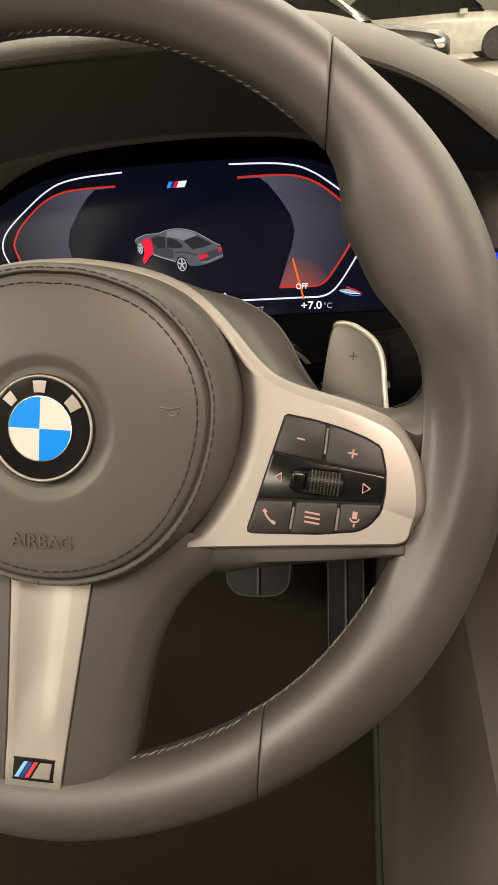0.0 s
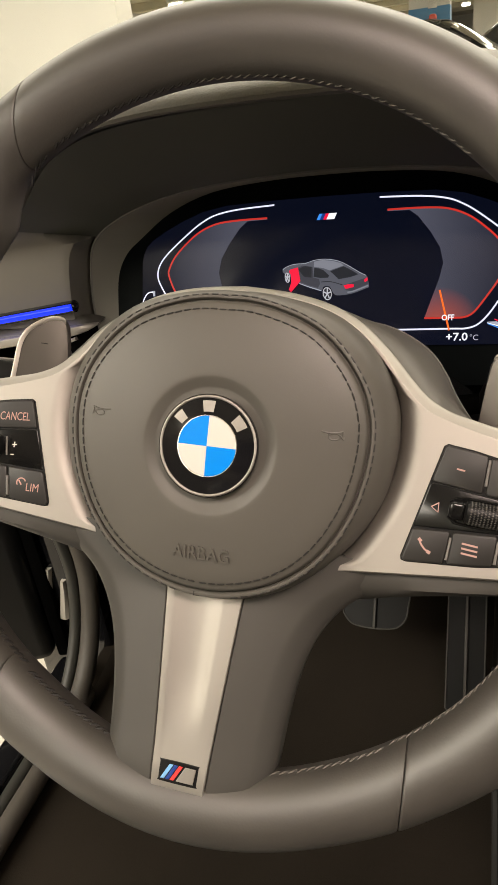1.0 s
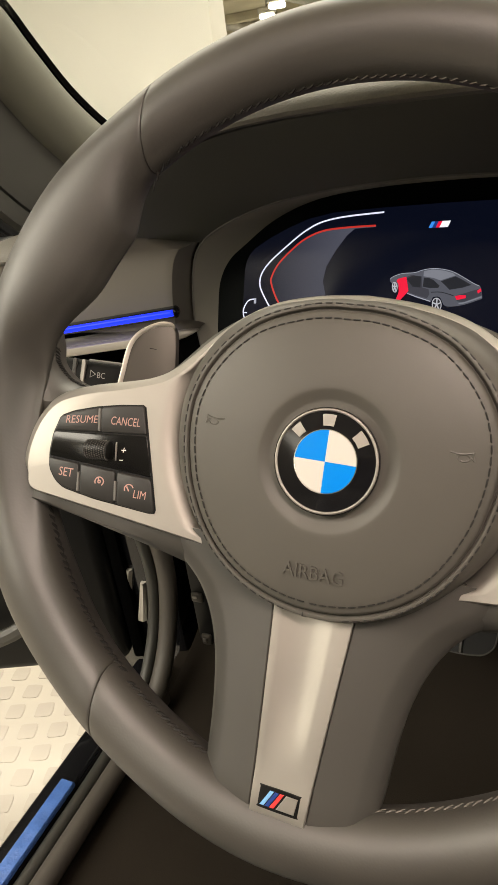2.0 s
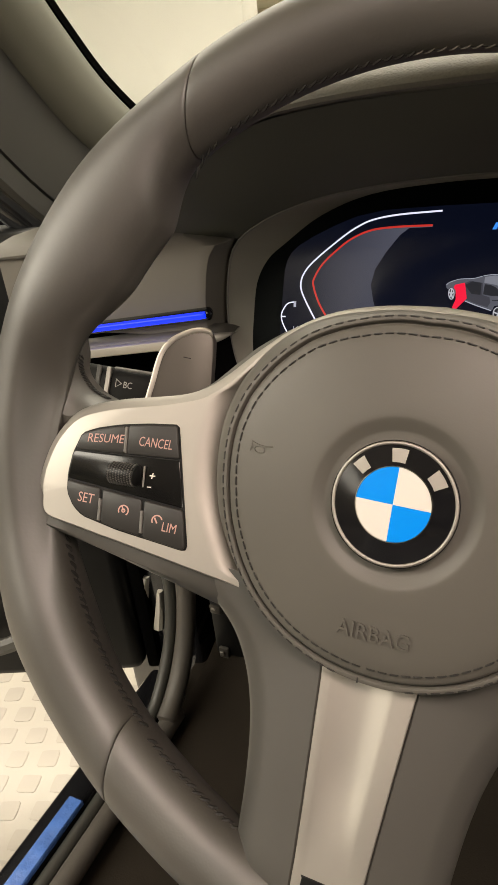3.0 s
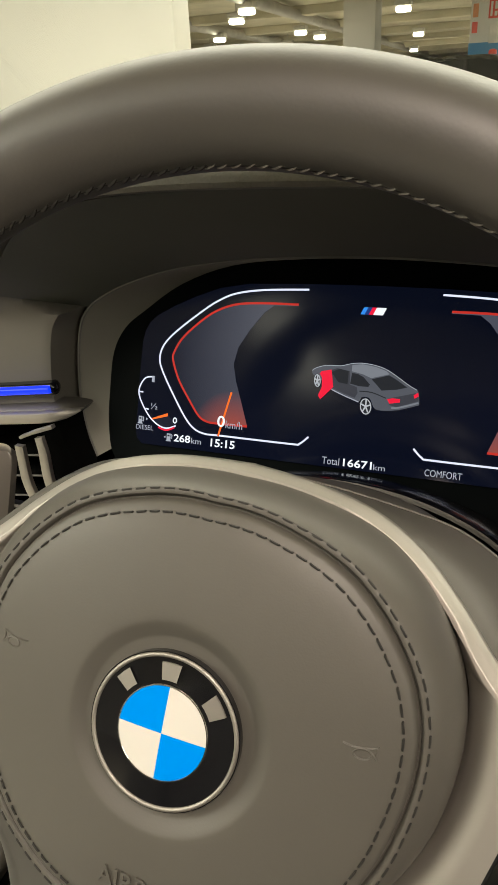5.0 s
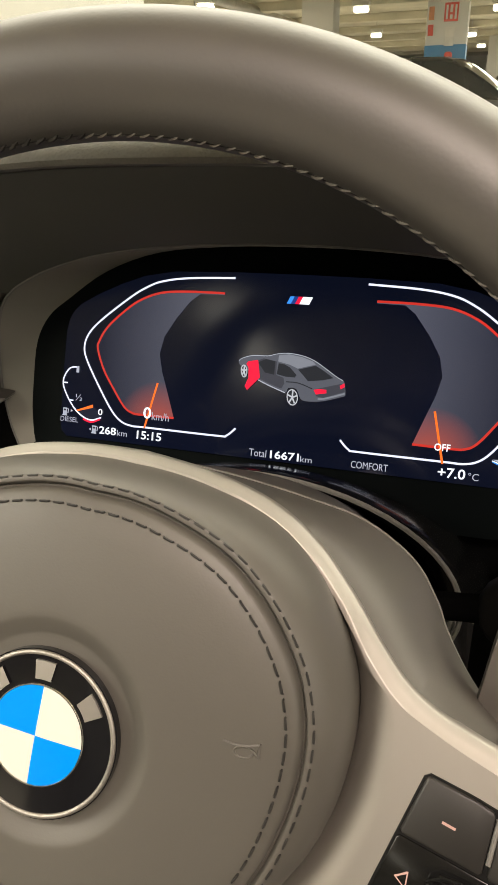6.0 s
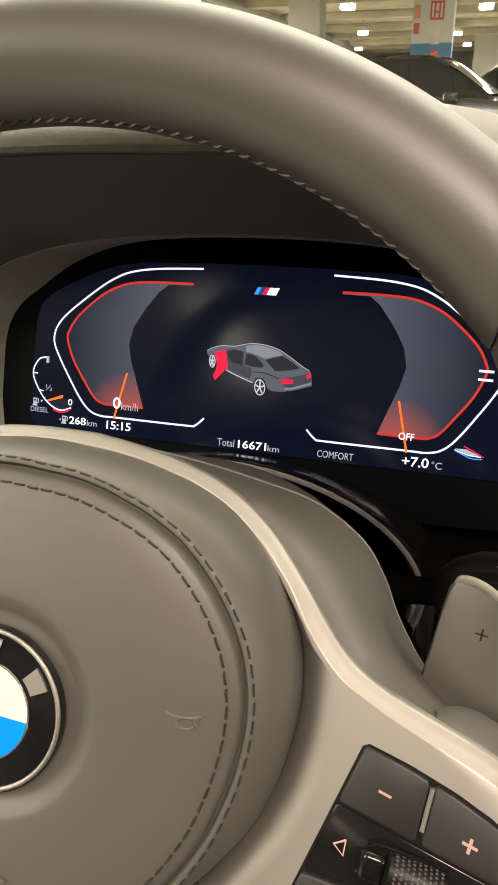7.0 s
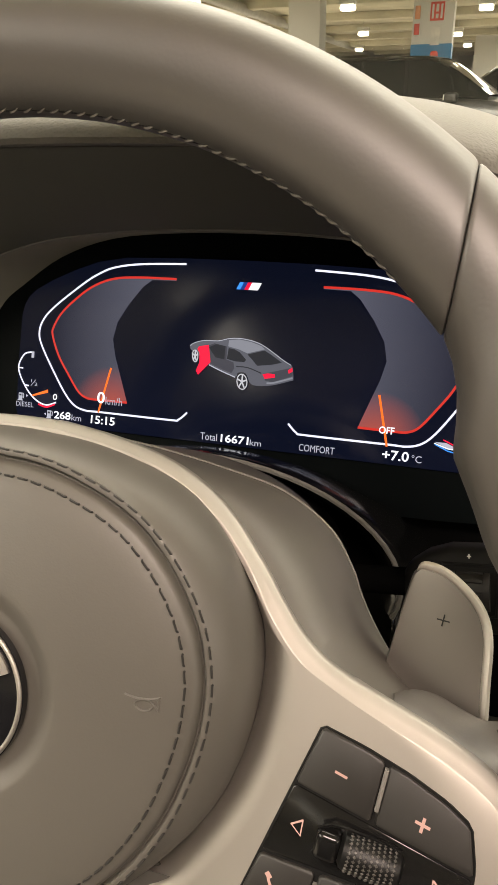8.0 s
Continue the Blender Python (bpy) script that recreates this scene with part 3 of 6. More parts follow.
# the rim's leather runs in over each spoke: (x, y, z) along the trim's edge and along the edge of the opening
TONGUE = [(116, 19.6, -27, 117, 20.4, -32), (122, 18.4, -26.5, 122.3, 20.2, -38), (129, 16.6, -25.5, 129.5, 18.4, -42), (136, 14.2, -24.5, 136.4, 16.6, -42), (143, 11.0, -23.5, 143.2, 15.4, -42), (149, 8.2, -20.5, 149.2, 17.2, -41), (155, 6, -18, 153.2, 19.9, -38), (161, 10, -17, 156.4, 24.8, -34), (164, 17, -15.5, 157.4, 29.6, -31), (165, 26, -14, 157.4, 36.5, -30), (166, 36, -12, 159, 44, -28)]
for sign in (1, -1):
    rings, seam = [], []
    for ex, ey, ez, cx, cy, cz in curve(TONGUE, steps=4):
        dx, dy, dz = cx - ex, cy - ey, cz - ez
        ring = [(ex - 0.15 * dx, ey - 0.15 * dy - 6.0, ez - 3)]
        ring += [(ex + dx * f, ey + dy * f, ez + dz * g) for f, g in ((0.0, 0.0), (0.22, 0.06), (0.45, 0.18), (0.68, 0.36), (0.85, 0.58), (0.96, 0.80), (1.0, 1.0), (0.94, 1.25), (0.6, 1.5))]
        rings.append([(sign * x / 1000, y / 1000, z / 1000) for x, y, z in ring])
        seam.append(Vector(rings[-1][6]))
    part("spoke_leather", loft(rings, closed=False), GRIP_LEATHER, wheel, "leather running in over the spoke")
    bm = bmesh.new()
    for k in range(18, len(seam) - 6):
        a, c = seam[k], seam[k + 1]
        lean = Vector((0.0, 0.0, 0.0018))
        join(bm, tube([tuple(a - lean), tuple(a.lerp(c, 0.5) + Vector((-sign * 0.0002, 0.0004, 0.0003))), tuple(c + lean)], [0.0003, 0.0006, 0.0003], sides=5))
    tagged(part("stitching", bm, THREAD, wheel, "black slanted stitching"), kind="stuff")

# the grey back cover that carries the trim: from under the trim's edge back to a wider lip
BACK_LIP = [(60, -52), (104, -48), (134, -45), (145, -42), (148, -36), (150, -30), (149, -20), (145, -12), (139, -4), (127, 8), (116, 17.6), (108.5, 26), (102, 35), (97, 43.5), (87, 55), (69, 64.2), (48, 67.6), (24, 69.8), (0, 70.6)]
rings = []
edge_line = [(o * 1000, inward, q) for (i, o, flat, inward), q in zip(half, curve(BACK_LIP, steps=5))]
edge_line = edge_line + [(o * (-1, 1), w * (-1, 1), (-q[0] * 0.975, q[1] * 0.965)) for o, w, q in edge_line[-2::-1]]
for (x, y), (wx, wy), (u, v) in edge_line:
    z = trim_top(x / 1000, y / 1000) * 1000
    ring = [(x + wx * 2.5, y + wy * 2.5, z - 4.5), (x + wx * 0.3, y + wy * 0.3, z - 5.6)]
    for f, swell in ((0.15, 0.35), (0.35, 0.52), (0.55, 0.70), (0.75, 0.86), (0.90, 0.965), (0.97, 0.995), (1.0, 1.0)):
        ring.append((x + (u - x) * swell, y + (v - y) * swell, z - 5.8 + (-77.5 - z + 5.8) * f))
    ring += [(u * 0.99, v * 0.985, -79.3), (u * 0.96, v * 0.95, -80.5), (u * 0.80, v * 0.78, -82)]
    rings.append(mm(ring))
part("back_cover", loft(rings, closed=False), AIRBAG_SKIN, wheel, "smooth grey back cover of the spokes")
# pale cord paints the lip's edge highlight, thinning down the sides
part("lip_highlight", tube([(u / 1000, v / 1000, -0.0779) for _, _, (u, v) in edge_line if v > 14], [0.0005 * smoothstep(14, 50, v) + 0.0001 for _, _, (u, v) in edge_line if v > 14], sides=6), DIVIDER, wheel)

# the dark housing behind the trim and the foot spoke
HOUSING = [(0, -52), (40, -52), (62, -50), (112, -47.5), (152, -43)]
HOUSING_LOW = [(0, -60), (40, -70), (66, -67), (98, -57.5), (154, -45.5)]
rings = []
for (xa, ya), (xb, yb) in zip(curve(HOUSING, steps=5), curve(HOUSING_LOW, steps=5)):
    z = trim_top(xa / 1000, ya / 1000) * 1000 - 3.5
    rings.append([(xa, ya + 8, z - 14), (xa, ya + 6, z - 1), (xa, ya, z), (xa + (xb - xa) * 0.55, ya + (yb - ya) * 0.45, z - 1.5), (xa + (xb - xa) * 0.9, ya + (yb - ya) * 0.85, z - 7), (xb, yb, z - 13), (xb, yb + 3, z - 26), (xa, ya + 8, z - 26)])
full = [mm(r) for r in rings]
full = [[(-x, y, z) for x, y, z in r] for r in full[::-1]] + full[1:]
housing = part("spoke_housing", loft(full, ends=True), DARK_PLASTIC, wheel, "dark grey plastic behind the spokes")

FOOT = [(-44, 98, -21), (-50, 91, -20.4), (-56, 83, -19.8), (-63, 72, -18.8), (-72, 62, -17.9), (-84, 54, -15.9), (-98, 48.5, -13.5), (-114, 45, -10.8), (-132, 42.8, -7.8), (-147, 41.6, -5.0), (-155, 39.5, -3.9), (-160.5, 34, -4.0), (-164, 23, -5.6), (-166, 8, -9)]
rings = []
for y, w, zc in curve(FOOT, steps=4):
    p = min(np.interp(-y, (66, 72, 95, 120, 138, 158), (18.8, 18.3, 16.6, 14.8, 13.6, 12.6)), 0.5 * w)
    half = [(0, zc - 5), (p - 1.4, zc - 5), (p + 0.45, zc - 0.5), (p + 1.0, zc), (max(0.50 * w, p + 2), zc - 0.8), (0.74 * w, zc - 2.6), (0.80 * w, zc - 3.8), (0.93 * w, zc - 9.2), (0.985 * w, zc - 12), (w, zc - 16), (w, zc - 26)]
    rings.append(mm([(-x, y, z) for x, z in half[:0:-1]] + [(x, y, z) for x, z in half]))
part("foot_spoke", loft(rings, closed=False), DARK_PLASTIC, wheel, "dark grey foot spoke")

# its silver plate, hollowed along the middle
PLATE = [(-66, 18.8, -17.5), (-72, 18.3, -17.2), (-95, 16.6, -13.4), (-120, 14.8, -9.2), (-138, 13.6, -6.2), (-150, 13.0, -3.6), (-158.5, 12.6, -2.6)]
rings = []
rows_ = curve(PLATE, steps=5)
for k, (y, w, z) in enumerate(rows_):
    hollow = 2.6 * smoothstep(-140, -104, y)
    line = [(-w, z - 7), (-w, z - 0.4), (-w + 0.4, z), (-0.80 * w, z + 0.1), (-0.74 * w, z - 0.10 * hollow), (-0.62 * w, z - 0.42 * hollow), (-0.35 * w, z - 0.85 * hollow), (0, z - hollow), (0.25 * w, z - 0.78 * hollow), (0.42 * w, z - 0.22 * hollow), (0.50 * w, z - 0.02 * hollow), (0.58 * w, z + 0.1), (w - 0.4, z), (w, z - 0.4), (w, z - 7)]
    if k == 0 or k == len(rows_) - 1:
        rings.append(mm([(x, y, z - 7) for x, _ in line]))
    rings.append(mm([(x, y, zz) for x, zz in line]))
plate = part("foot_plate", loft(rings, closed=False), SATIN_SILVER, wheel, "satin silver plate hollowed along its middle")

# the small striped badge at the plate's foot


def on_plate(bm):
    for v in bm.verts:
        v.co.z -= 0.16 * (v.co.y + 0.150)
    return bm


small = part("striped_badge", on_plate(prism(mm(curve([(-9.2, -153.6), (-8.2, -154.5), (8.2, -154.5), (9.2, -153.6), (9.2, -146.1), (8.2, -145.2), (-8.2, -145.2), (-9.2, -146.1)], closed=True, steps=2)), -0.005, -0.0033, 0.0004)), BLACK_PLASTIC, plate, "small badge with three slanted stripes")
for x0, x1, mat in ((-6.9, -5.0, STRIPE_LIGHT), (-4.6, -2.7, STRIPE_DARK), (-2.3, -0.4, STRIPE_RED)):
    bm = prism(mm([(x0 - 1.3, -153.3), (x1 - 1.3, -153.3), (x1 + 2.4, -146.6), (x0 + 2.4, -146.6)]), -0.0036, -0.0029, 0.0002, 1)
    part("stripe", on_plate(bm), mat, small)
part("stripe", on_plate(prism(mm([(-0.6, -153.3), (7.6, -153.3), (8.3, -146.6), (3.0, -146.6)]), -0.0036, -0.0029, 0.0002, 1)), SATIN_SILVER, small)

# the two button fields
POD = [(99.5, 11.5), (112, 9.8), (124, 7.2), (134, 4.0), (140.5, 0.6), (143, -9), (143.3, -18), (142, -26.3), (138, -32), (133, -35.3), (117, -38.2), (87.5, -41), (85.8, -39.8)]


def on_trim(bm, sign, lift):
    for v in bm.verts:
        v.co.z += trim_top(v.co.x, v.co.y) + lift
        v.co.x *= sign
    if sign < 0:
        bmesh.ops.reverse_faces(bm, faces=bm.faces)
    return bm


def button(outline, sign, parent, name="button", material=None, low=0.0, high=0.0013, bevel=0.0007, label=""):
    bm = prism(mm(outline), low, high, bevel, 2)
    return part(name, on_trim(bm, sign, 0.0), material or BUTTON_PLASTIC, parent, label)


def round_corners(outline, cut=1.3):
    out = []
    n = len(outline)
    for i, p in enumerate(outline):
        a, b = outline[i - 1], outline[(i + 1) % n]
        for q in (a, b):
            d = math.hypot(q[0] - p[0], q[1] - p[1])
            t = min(0.4, cut / max(d, 1e-6))
            out.append((p[0] + (q[0] - p[0]) * t, p[1] + (q[1] - p[1]) * t))
    return out


def inset(outline, d):
    c = (sum(p[0] for p in outline) / len(outline), sum(p[1] for p in outline) / len(outline))
    return [(c[0] + (p[0] - c[0]) * (1 - d / max(1, math.hypot(p[0] - c[0], p[1] - c[1]))), c[1] + (p[1] - c[1]) * (1 - d / max(1, math.hypot(p[0] - c[0], p[1] - c[1])))) for p in outline]


# per side: the two slanted gaps, the upper divider, the two lower dividers, the roller's middle
FIELDS = {
    1: (((96.6, -5.7), (140.7, -11.2)), ((89.9, -25.5), (140.8, -22.6)), ((117.7, 8), (116.9, -5)), ((105.7, -26), (104.4, -38)), ((124.3, -25), (123.4, -36)), (118.2, -16.3)),
    -1: (((93.5, -3.3), (143.5, -7.5)), ((88.3, -23.6), (143.6, -20.3)), ((121.2, 8), (119.4, -5)), ((107.2, -24), (105.2, -38)), ((126.6, -23), (125.1, -36)), (118.3, -13.6)),
}
for sign in (1, -1):
    row1, row2, d1, e1, e2, (mx, my) = FIELDS[sign]
    pod = POD if sign > 0 else [(84.6 + (x - 85.8) * 1.045, y) for x, y in POD]
    field = part("button_field", on_trim(prism(mm(round_corners(pod)), -0.002, 0.0003, 0.0002, 1), sign, 0.0), BLACK_PLASTIC, wheel, "black field of rubbery buttons")
    inner = inset(pod, 0.8)
    for halves in ([above(*row1, 0.45), above(*d1, 0.9)], [above(*row1, 0.45), below(*d1, 0.3)]):
        button(round_corners(clip(inner, halves), 0.8), sign, field)
    button(round_corners(clip(inner, [below(*row1, 0.3), above(*row2, 0.3)]), 0.6), sign, field, "roller_panel", PANEL_BLACK, 0.0, 0.0008, 0.0003, "glossy black panel round the roller")
    for halves in ([below(*e1, 0.3)], [above(*e1, 0.9), below(*e2, 0.3)], [above(*e2, 0.9)]):
        button(round_corners(clip(inner, [below(*row2, 0.45)] + halves), 0.8), sign, field)
    for (xa, ya), (xb, yb), y0, y1 in ((*d1, 6.6, -4.4), (*e1, -27.6, -37.0), (*e2, -26.0, -35.4)):
        ta, tb = (y0 - ya) / (yb - ya), (y1 - ya) / (yb - ya)
        pa, pb = xa + (xb - xa) * ta, xa + (xb - xa) * tb
        part("divider", on_trim(prism(mm([(pa - 0.1, y0), (pb - 0.1, y1), (pb + 1.0, y1), (pa + 1.0, y0)]), 0.0, 0.0019, 0.0003, 1), sign, 0.0), DIVIDER, field)
    # the knurled roller lies across, half sunk
    mid = Vector((mx / 1000, my / 1000, trim_top(mx / 1000, my / 1000) + 0.0009))
    slim = 1.0 if sign > 0 else 0.92
    prof = [(-8.2, 0.2), (-8.0, 3.2), (-7.2, 4.5), (-5.5, 4.9), (5.5, 4.9), (7.2, 4.5), (8.0, 3.2), (8.2, 0.2)]
    rings = []
    for x, r in prof:
        rings.append([(x * slim / 1000, r / 1000 * math.cos(2 * math.pi * k / 28), r / 1000 * math.sin(2 * math.pi * k / 28)) for k in range(28)])
    bm = loft(rings, ends=True)
    turn = pose(*mid, 0, 0, -4)
    for v in bm.verts:
        v.co = turn @ v.co
        v.co.x *= sign
    roller = part("roller", bm, BLACK_PLASTIC, field, "black knurled roller")
    bm = bmesh.new()
    for kx in range(9):
        for ka in range(14):
            f = 2 * math.pi * (ka + 0.5 * (kx % 2)) / 28
            c = Matrix.Translation(mid) @ pose(0, 0, 0, 0, 0, -4) @ Matrix.Translation((-0.0056 + kx * 0.0014, 0.0049 * math.cos(f), 0.0049 * math.sin(f))) @ pose(0, 0, 0, math.degrees(f) - 90)
            knob = bmesh.new()
            bmesh.ops.create_cone(knob, cap_ends=True, segments=4, radius1=0.00060, radius2=0.0003, depth=0.0004)
            join(bm, knob, c)
    for v in bm.verts:
        v.co.x *= sign
    tagged(part("knurling", bm, DARK_PLASTIC, roller), kind="stuff")
    yoke = bmesh.new()
    if sign < 0:
        # the left roller has only a slim upright beside it
        join(yoke, box(-0.00016, 0.00016, -0.0046, 0.0046, -0.001, 0.0001, 0.00005, 1), turn @ pose(-0.0094, 0, 0))
        for v in yoke.verts:
            v.co.x *= sign
        part("roller_upright", yoke, DIM_PRINT, roller, "pale upright line beside the roller")
        continue
    for yy in (5.6, -5.6):
        join(yoke, tube([tuple(turn @ Vector(p)) for p in mm([(-14.5, yy * 0.55, 0.6), (-11.5, yy * 0.95, 0.8), (-8.6, yy, 0.6), (8.6, yy, 0.1)])], 0.0005, sides=6))
    join(yoke, box(-0.0033, 0.0033, -0.0038, 0.0038, -0.002, 0.0032, 0.0018, 4), turn @ pose(-0.0112, 0, 0))
    for v in yoke.verts:
        v.co.x *= sign
    part("roller_yoke", yoke, PANEL_BLACK, roller, "glossy black block beside the roller")

# signs on the buttons
def sign_part(bm, sign, lift=0.00145, mat=None):
    for v in bm.verts:
        v.co.z += trim_top(v.co.x, v.co.y) + lift
    part("sign", bm, mat or PRINT, wheel)


def arc(cx, cy, r, a0, a1, n=14):
    return [(cx + r * math.cos(radians(a0 + (a1 - a0) * i / n)), cy + r * math.sin(radians(a0 + (a1 - a0) * i / n))) for i in range(n + 1)]


def slanted(bm, x0, slope):
    for v in bm.verts:
        v.co.y += (v.co.x - x0) * slope
    return bm


sign_part(slanted(lettering("RESUME", -0.1378, -0.1215, -0.0028, 0.0038), -0.1378, 0.13), -1)
sign_part(slanted(lettering("CANCEL", -0.1145, -0.0995, -0.0004, 0.0041), -0.1145, 0.05), -1)
sign_part(slanted(lettering("SET", -0.1368, -0.1295, -0.0290, 0.0043), -0.1368, 0.0), -1)
sign_part(lettering("LIM", -0.0968, -0.0906, -0.0342, 0.0039), -1)
bm = ribbon(mm(arc(-115.2, -29.0, 2.2, -50, 215)), 0.0006)
ribbon(mm([(-115.2, -29.0), (-116.1, -27.3)]), 0.0006, 0.00002, bm)
ribbon(mm(arc(-115.2, -29.0, 0.7, 0, 360)), 0.0005, 0.00003, bm)
sign_part(bm, -1)
bm = ribbon(mm(arc(-99.6, -30.3, 2.2, 20, 215)), 0.0006)
ribbon(mm([(-99.4, -31.4), (-100.9, -29.2)]), 0.0007, 0.00002, bm)
sign_part(bm, -1)
sign_part(ribbon(mm([(105.3, 1.4), (108.7, 0.9)]), 0.0007), 1)
bm = ribbon(mm([(127.0, -2.9), (130.8, -3.4)]), 0.0008)
ribbon(mm([(128.7, -5.1), (129.1, -1.3)]), 0.0008, 0.00002, bm)
sign_part(bm, 1)
for cx, cy, s in ((98.5, -15.8, -1), (135.0, -17.0, 1)):
    sign_part(ribbon(mm([(cx + 1.7 * s, cy), (cx - 1.2 * s, cy + 2.0), (cx - 1.2 * s, cy - 2.0), (cx + 1.7 * s, cy), (cx - 1.2 * s, cy + 2.0)]), 0.0006), 1, 0.0010)
bm = ribbon(mm(curve([(93.4, -30.2), (94.2, -32.0), (96.0, -34.0), (98.0, -35.0)])), 0.0008)
ribbon(mm([(93.0, -29.8), (94.3, -31.0)]), 0.0014, 0.00002, bm)
ribbon(mm([(96.9, -34.6), (98.4, -35.3)]), 0.0014, 0.00002, bm)
sign_part(bm, 1)
for k in range(3):
    cy = -29.2 - 2.0 * k
    sign_part(ribbon(mm([(110.6, cy + 0.2), (117.0, cy - 0.3)]), 0.0008), 1)
bm = ribbon(mm([(131.4, -26.8), (131.1, -29.8)]), 0.0020)
ribbon(mm(arc(131.2, -29.2, 1.9, 190, 350)), 0.0006, 0.00002, bm)
ribbon(mm([(131.1, -31.8), (131.0, -33.2)]), 0.0007, 0.00002, bm)
sign_part(bm, 1)
sign_part(join(ribbon(mm([(-107.0, -12.2), (-104.4, -12.0)]), 0.0005), ribbon(mm([(-105.8, -13.4), (-105.6, -10.8)]), 0.0005, 0.00003)), -1, 0.0011, PALE_PRINT)
sign_part(ribbon(mm([(-107.2, -17.2), (-105.2, -17.0)]), 0.0005), -1, 0.0011, PALE_PRINT)

# the shift paddles behind the spokes
PADDLE = [(113, -38), (113, 5), (114.5, 24), (116.4, 45.7), (117.7, 50.5), (119.8, 52.7), (125.5, 52.5), (131.7, 49.5), (137.5, 44.7), (141.2, 37), (143.1, 23), (144.8, 8), (145.2, -14), (143, -36), (140, -40), (118, -41)]


def paddle_z(x):
    """The right paddle sits a little nearer to the driver than the left one."""
    return (-0.0575 if x > 0 else -0.0745) + 0.34 * (abs(x) - 0.128)


for sign, mark in ((1, "+"), (-1, "-")):
    bm = prism(mm(curve(PADDLE, closed=True, steps=4)), -0.004, 0.0, 0.0011, 3)
    rise = 0.0 if sign > 0 else 0.0035
    for v in bm.verts:
        v.co.x *= sign
        v.co.y += rise
        v.co.z += paddle_z(v.co.x)
    if sign < 0:
        bmesh.ops.reverse_faces(bm, faces=bm.faces)
    pad = part("shift_paddle", bm, PADDLE_GREY, wheel, "satin grey metal shift paddle")
    edge = [(sign * x, y + rise, paddle_z(sign * x) - 0.0006) for x, y in mm(curve(PADDLE[4:13], steps=5))]
    part("bright_edge", tube(edge, [0.0017 * smoothstep(-1, 6, min(k, len(edge) - 1 - k)) for k in range(len(edge))], sides=8, flat=0.7), BRIGHT_SILVER, pad, "bright silver edge")
    cx = 0.1280
    lines = [[(cx - 0.0019, 0.0380), (cx + 0.0019, 0.0382)]]
    if mark == "+":
        lines.append([(cx - 0.0001, 0.0362), (cx + 0.0001, 0.0400)])
    bm = bmesh.new()
    for k, line in enumerate(lines):
        ribbon([(sign * x, y + rise) for x, y in line], 0.00042, 0.0003 + 0.00004 * k, bm)
    for v in bm.verts:
        v.co.z += paddle_z(v.co.x)
    part("mark", bm, BLACK_PLASTIC, pad)


# ---- the column behind the wheel ----
COLUMN = pose(0, 0, 0.88, 0, 0, 0) @ pose(0, 0, 0, 64.4)
column = thing("steering_column", COLUMN, "dark grey plastic steering column shroud behind the wheel", "steering column")


def shroud_ring(z, w, top, low, n=48):
    pts = []
    for k in range(n):
        f = 2 * math.pi * k / n
        c, s = math.cos(f), math.sin(f)
        e = 0.86
        x = w * math.copysign(abs(c) ** e, c)
        y = (top if s > 0 else low) * math.copysign(abs(s) ** e, s)
        pts.append((x, y, z))
    return pts


rows = [(-0.050, 0.060, 0.045, 0.045), (-0.056, 0.078, 0.058, 0.055), (-0.065, 0.086, 0.063, 0.060), (-0.09, 0.090, 0.066, 0.062), (-0.115, 0.092, 0.0665, 0.062), (-0.140, 0.092, 0.066, 0.060), (-0.1455, 0.0905, 0.0645, 0.058), (-0.149, 0.086, 0.060, 0.054)]
part("shroud", loft([shroud_ring(*r) for r in rows], ends=True), AIRBAG_SKIN, column, "smooth dark grey shroud")
rows = [(-0.148, 0.082, 0.055, 0.05), (-0.152, 0.081, 0.054, 0.05), (-0.23, 0.080, 0.053, 0.05)]
part("shroud_collar", loft([shroud_ring(*r) for r in rows], ends=True), BLACK_PLASTIC, column, "black telescoping collar")


def stalk(name, sign, base, start, length, label):
    """A stalk out of the column's side with a flat head that faces the driver."""
    ob = thing(name, pose(0, 0, 0.88, 0, 0, 3.0) @ pose(0, 0, 0, 64.4), label, "stalk")
    axis = Vector((0.97, 0.10, 0.20)).normalized()
    front = axis.cross(Vector((0, 1, 0))).normalized()
    m = Matrix((axis, front.cross(axis), front)).transposed().to_4x4()
    m.translation = Vector(base)

    def placed(bm):
        bm.transform(m)
        for v in bm.verts:
            v.co.x *= sign
        if sign < 0:
            bmesh.ops.reverse_faces(bm, faces=bm.faces)
        return bm

    part("arm", placed(tube([(-0.03, 0, 0), (0.0, 0, 0), (start + 0.005, 0, 0)], 0.006, sides=16)), MATT_BLACK, ob)
    rings = []
    for u, hy, hz in ((start, 0.006, 0.006), (start + 0.003, 0.0105, 0.0095), (start + 0.009, 0.0145, 0.0115), (start + 0.018, 0.0172, 0.012), (length - 0.008, 0.0178, 0.012), (length - 0.002, 0.0165, 0.0108), (length, 0.0140, 0.008)):
        ring = []
        for k in range(28):
            f = 2 * math.pi * k / 28
            c, s = math.cos(f), math.sin(f)
            ring.append((u, hy * math.copysign(abs(c) ** 0.45, c), hz * math.copysign(abs(s) ** 0.45, s)))
        rings.append(ring)
    return ob, part("stalk_head", placed(loft(rings, ends=True)), STALK_PLASTIC, ob), placed


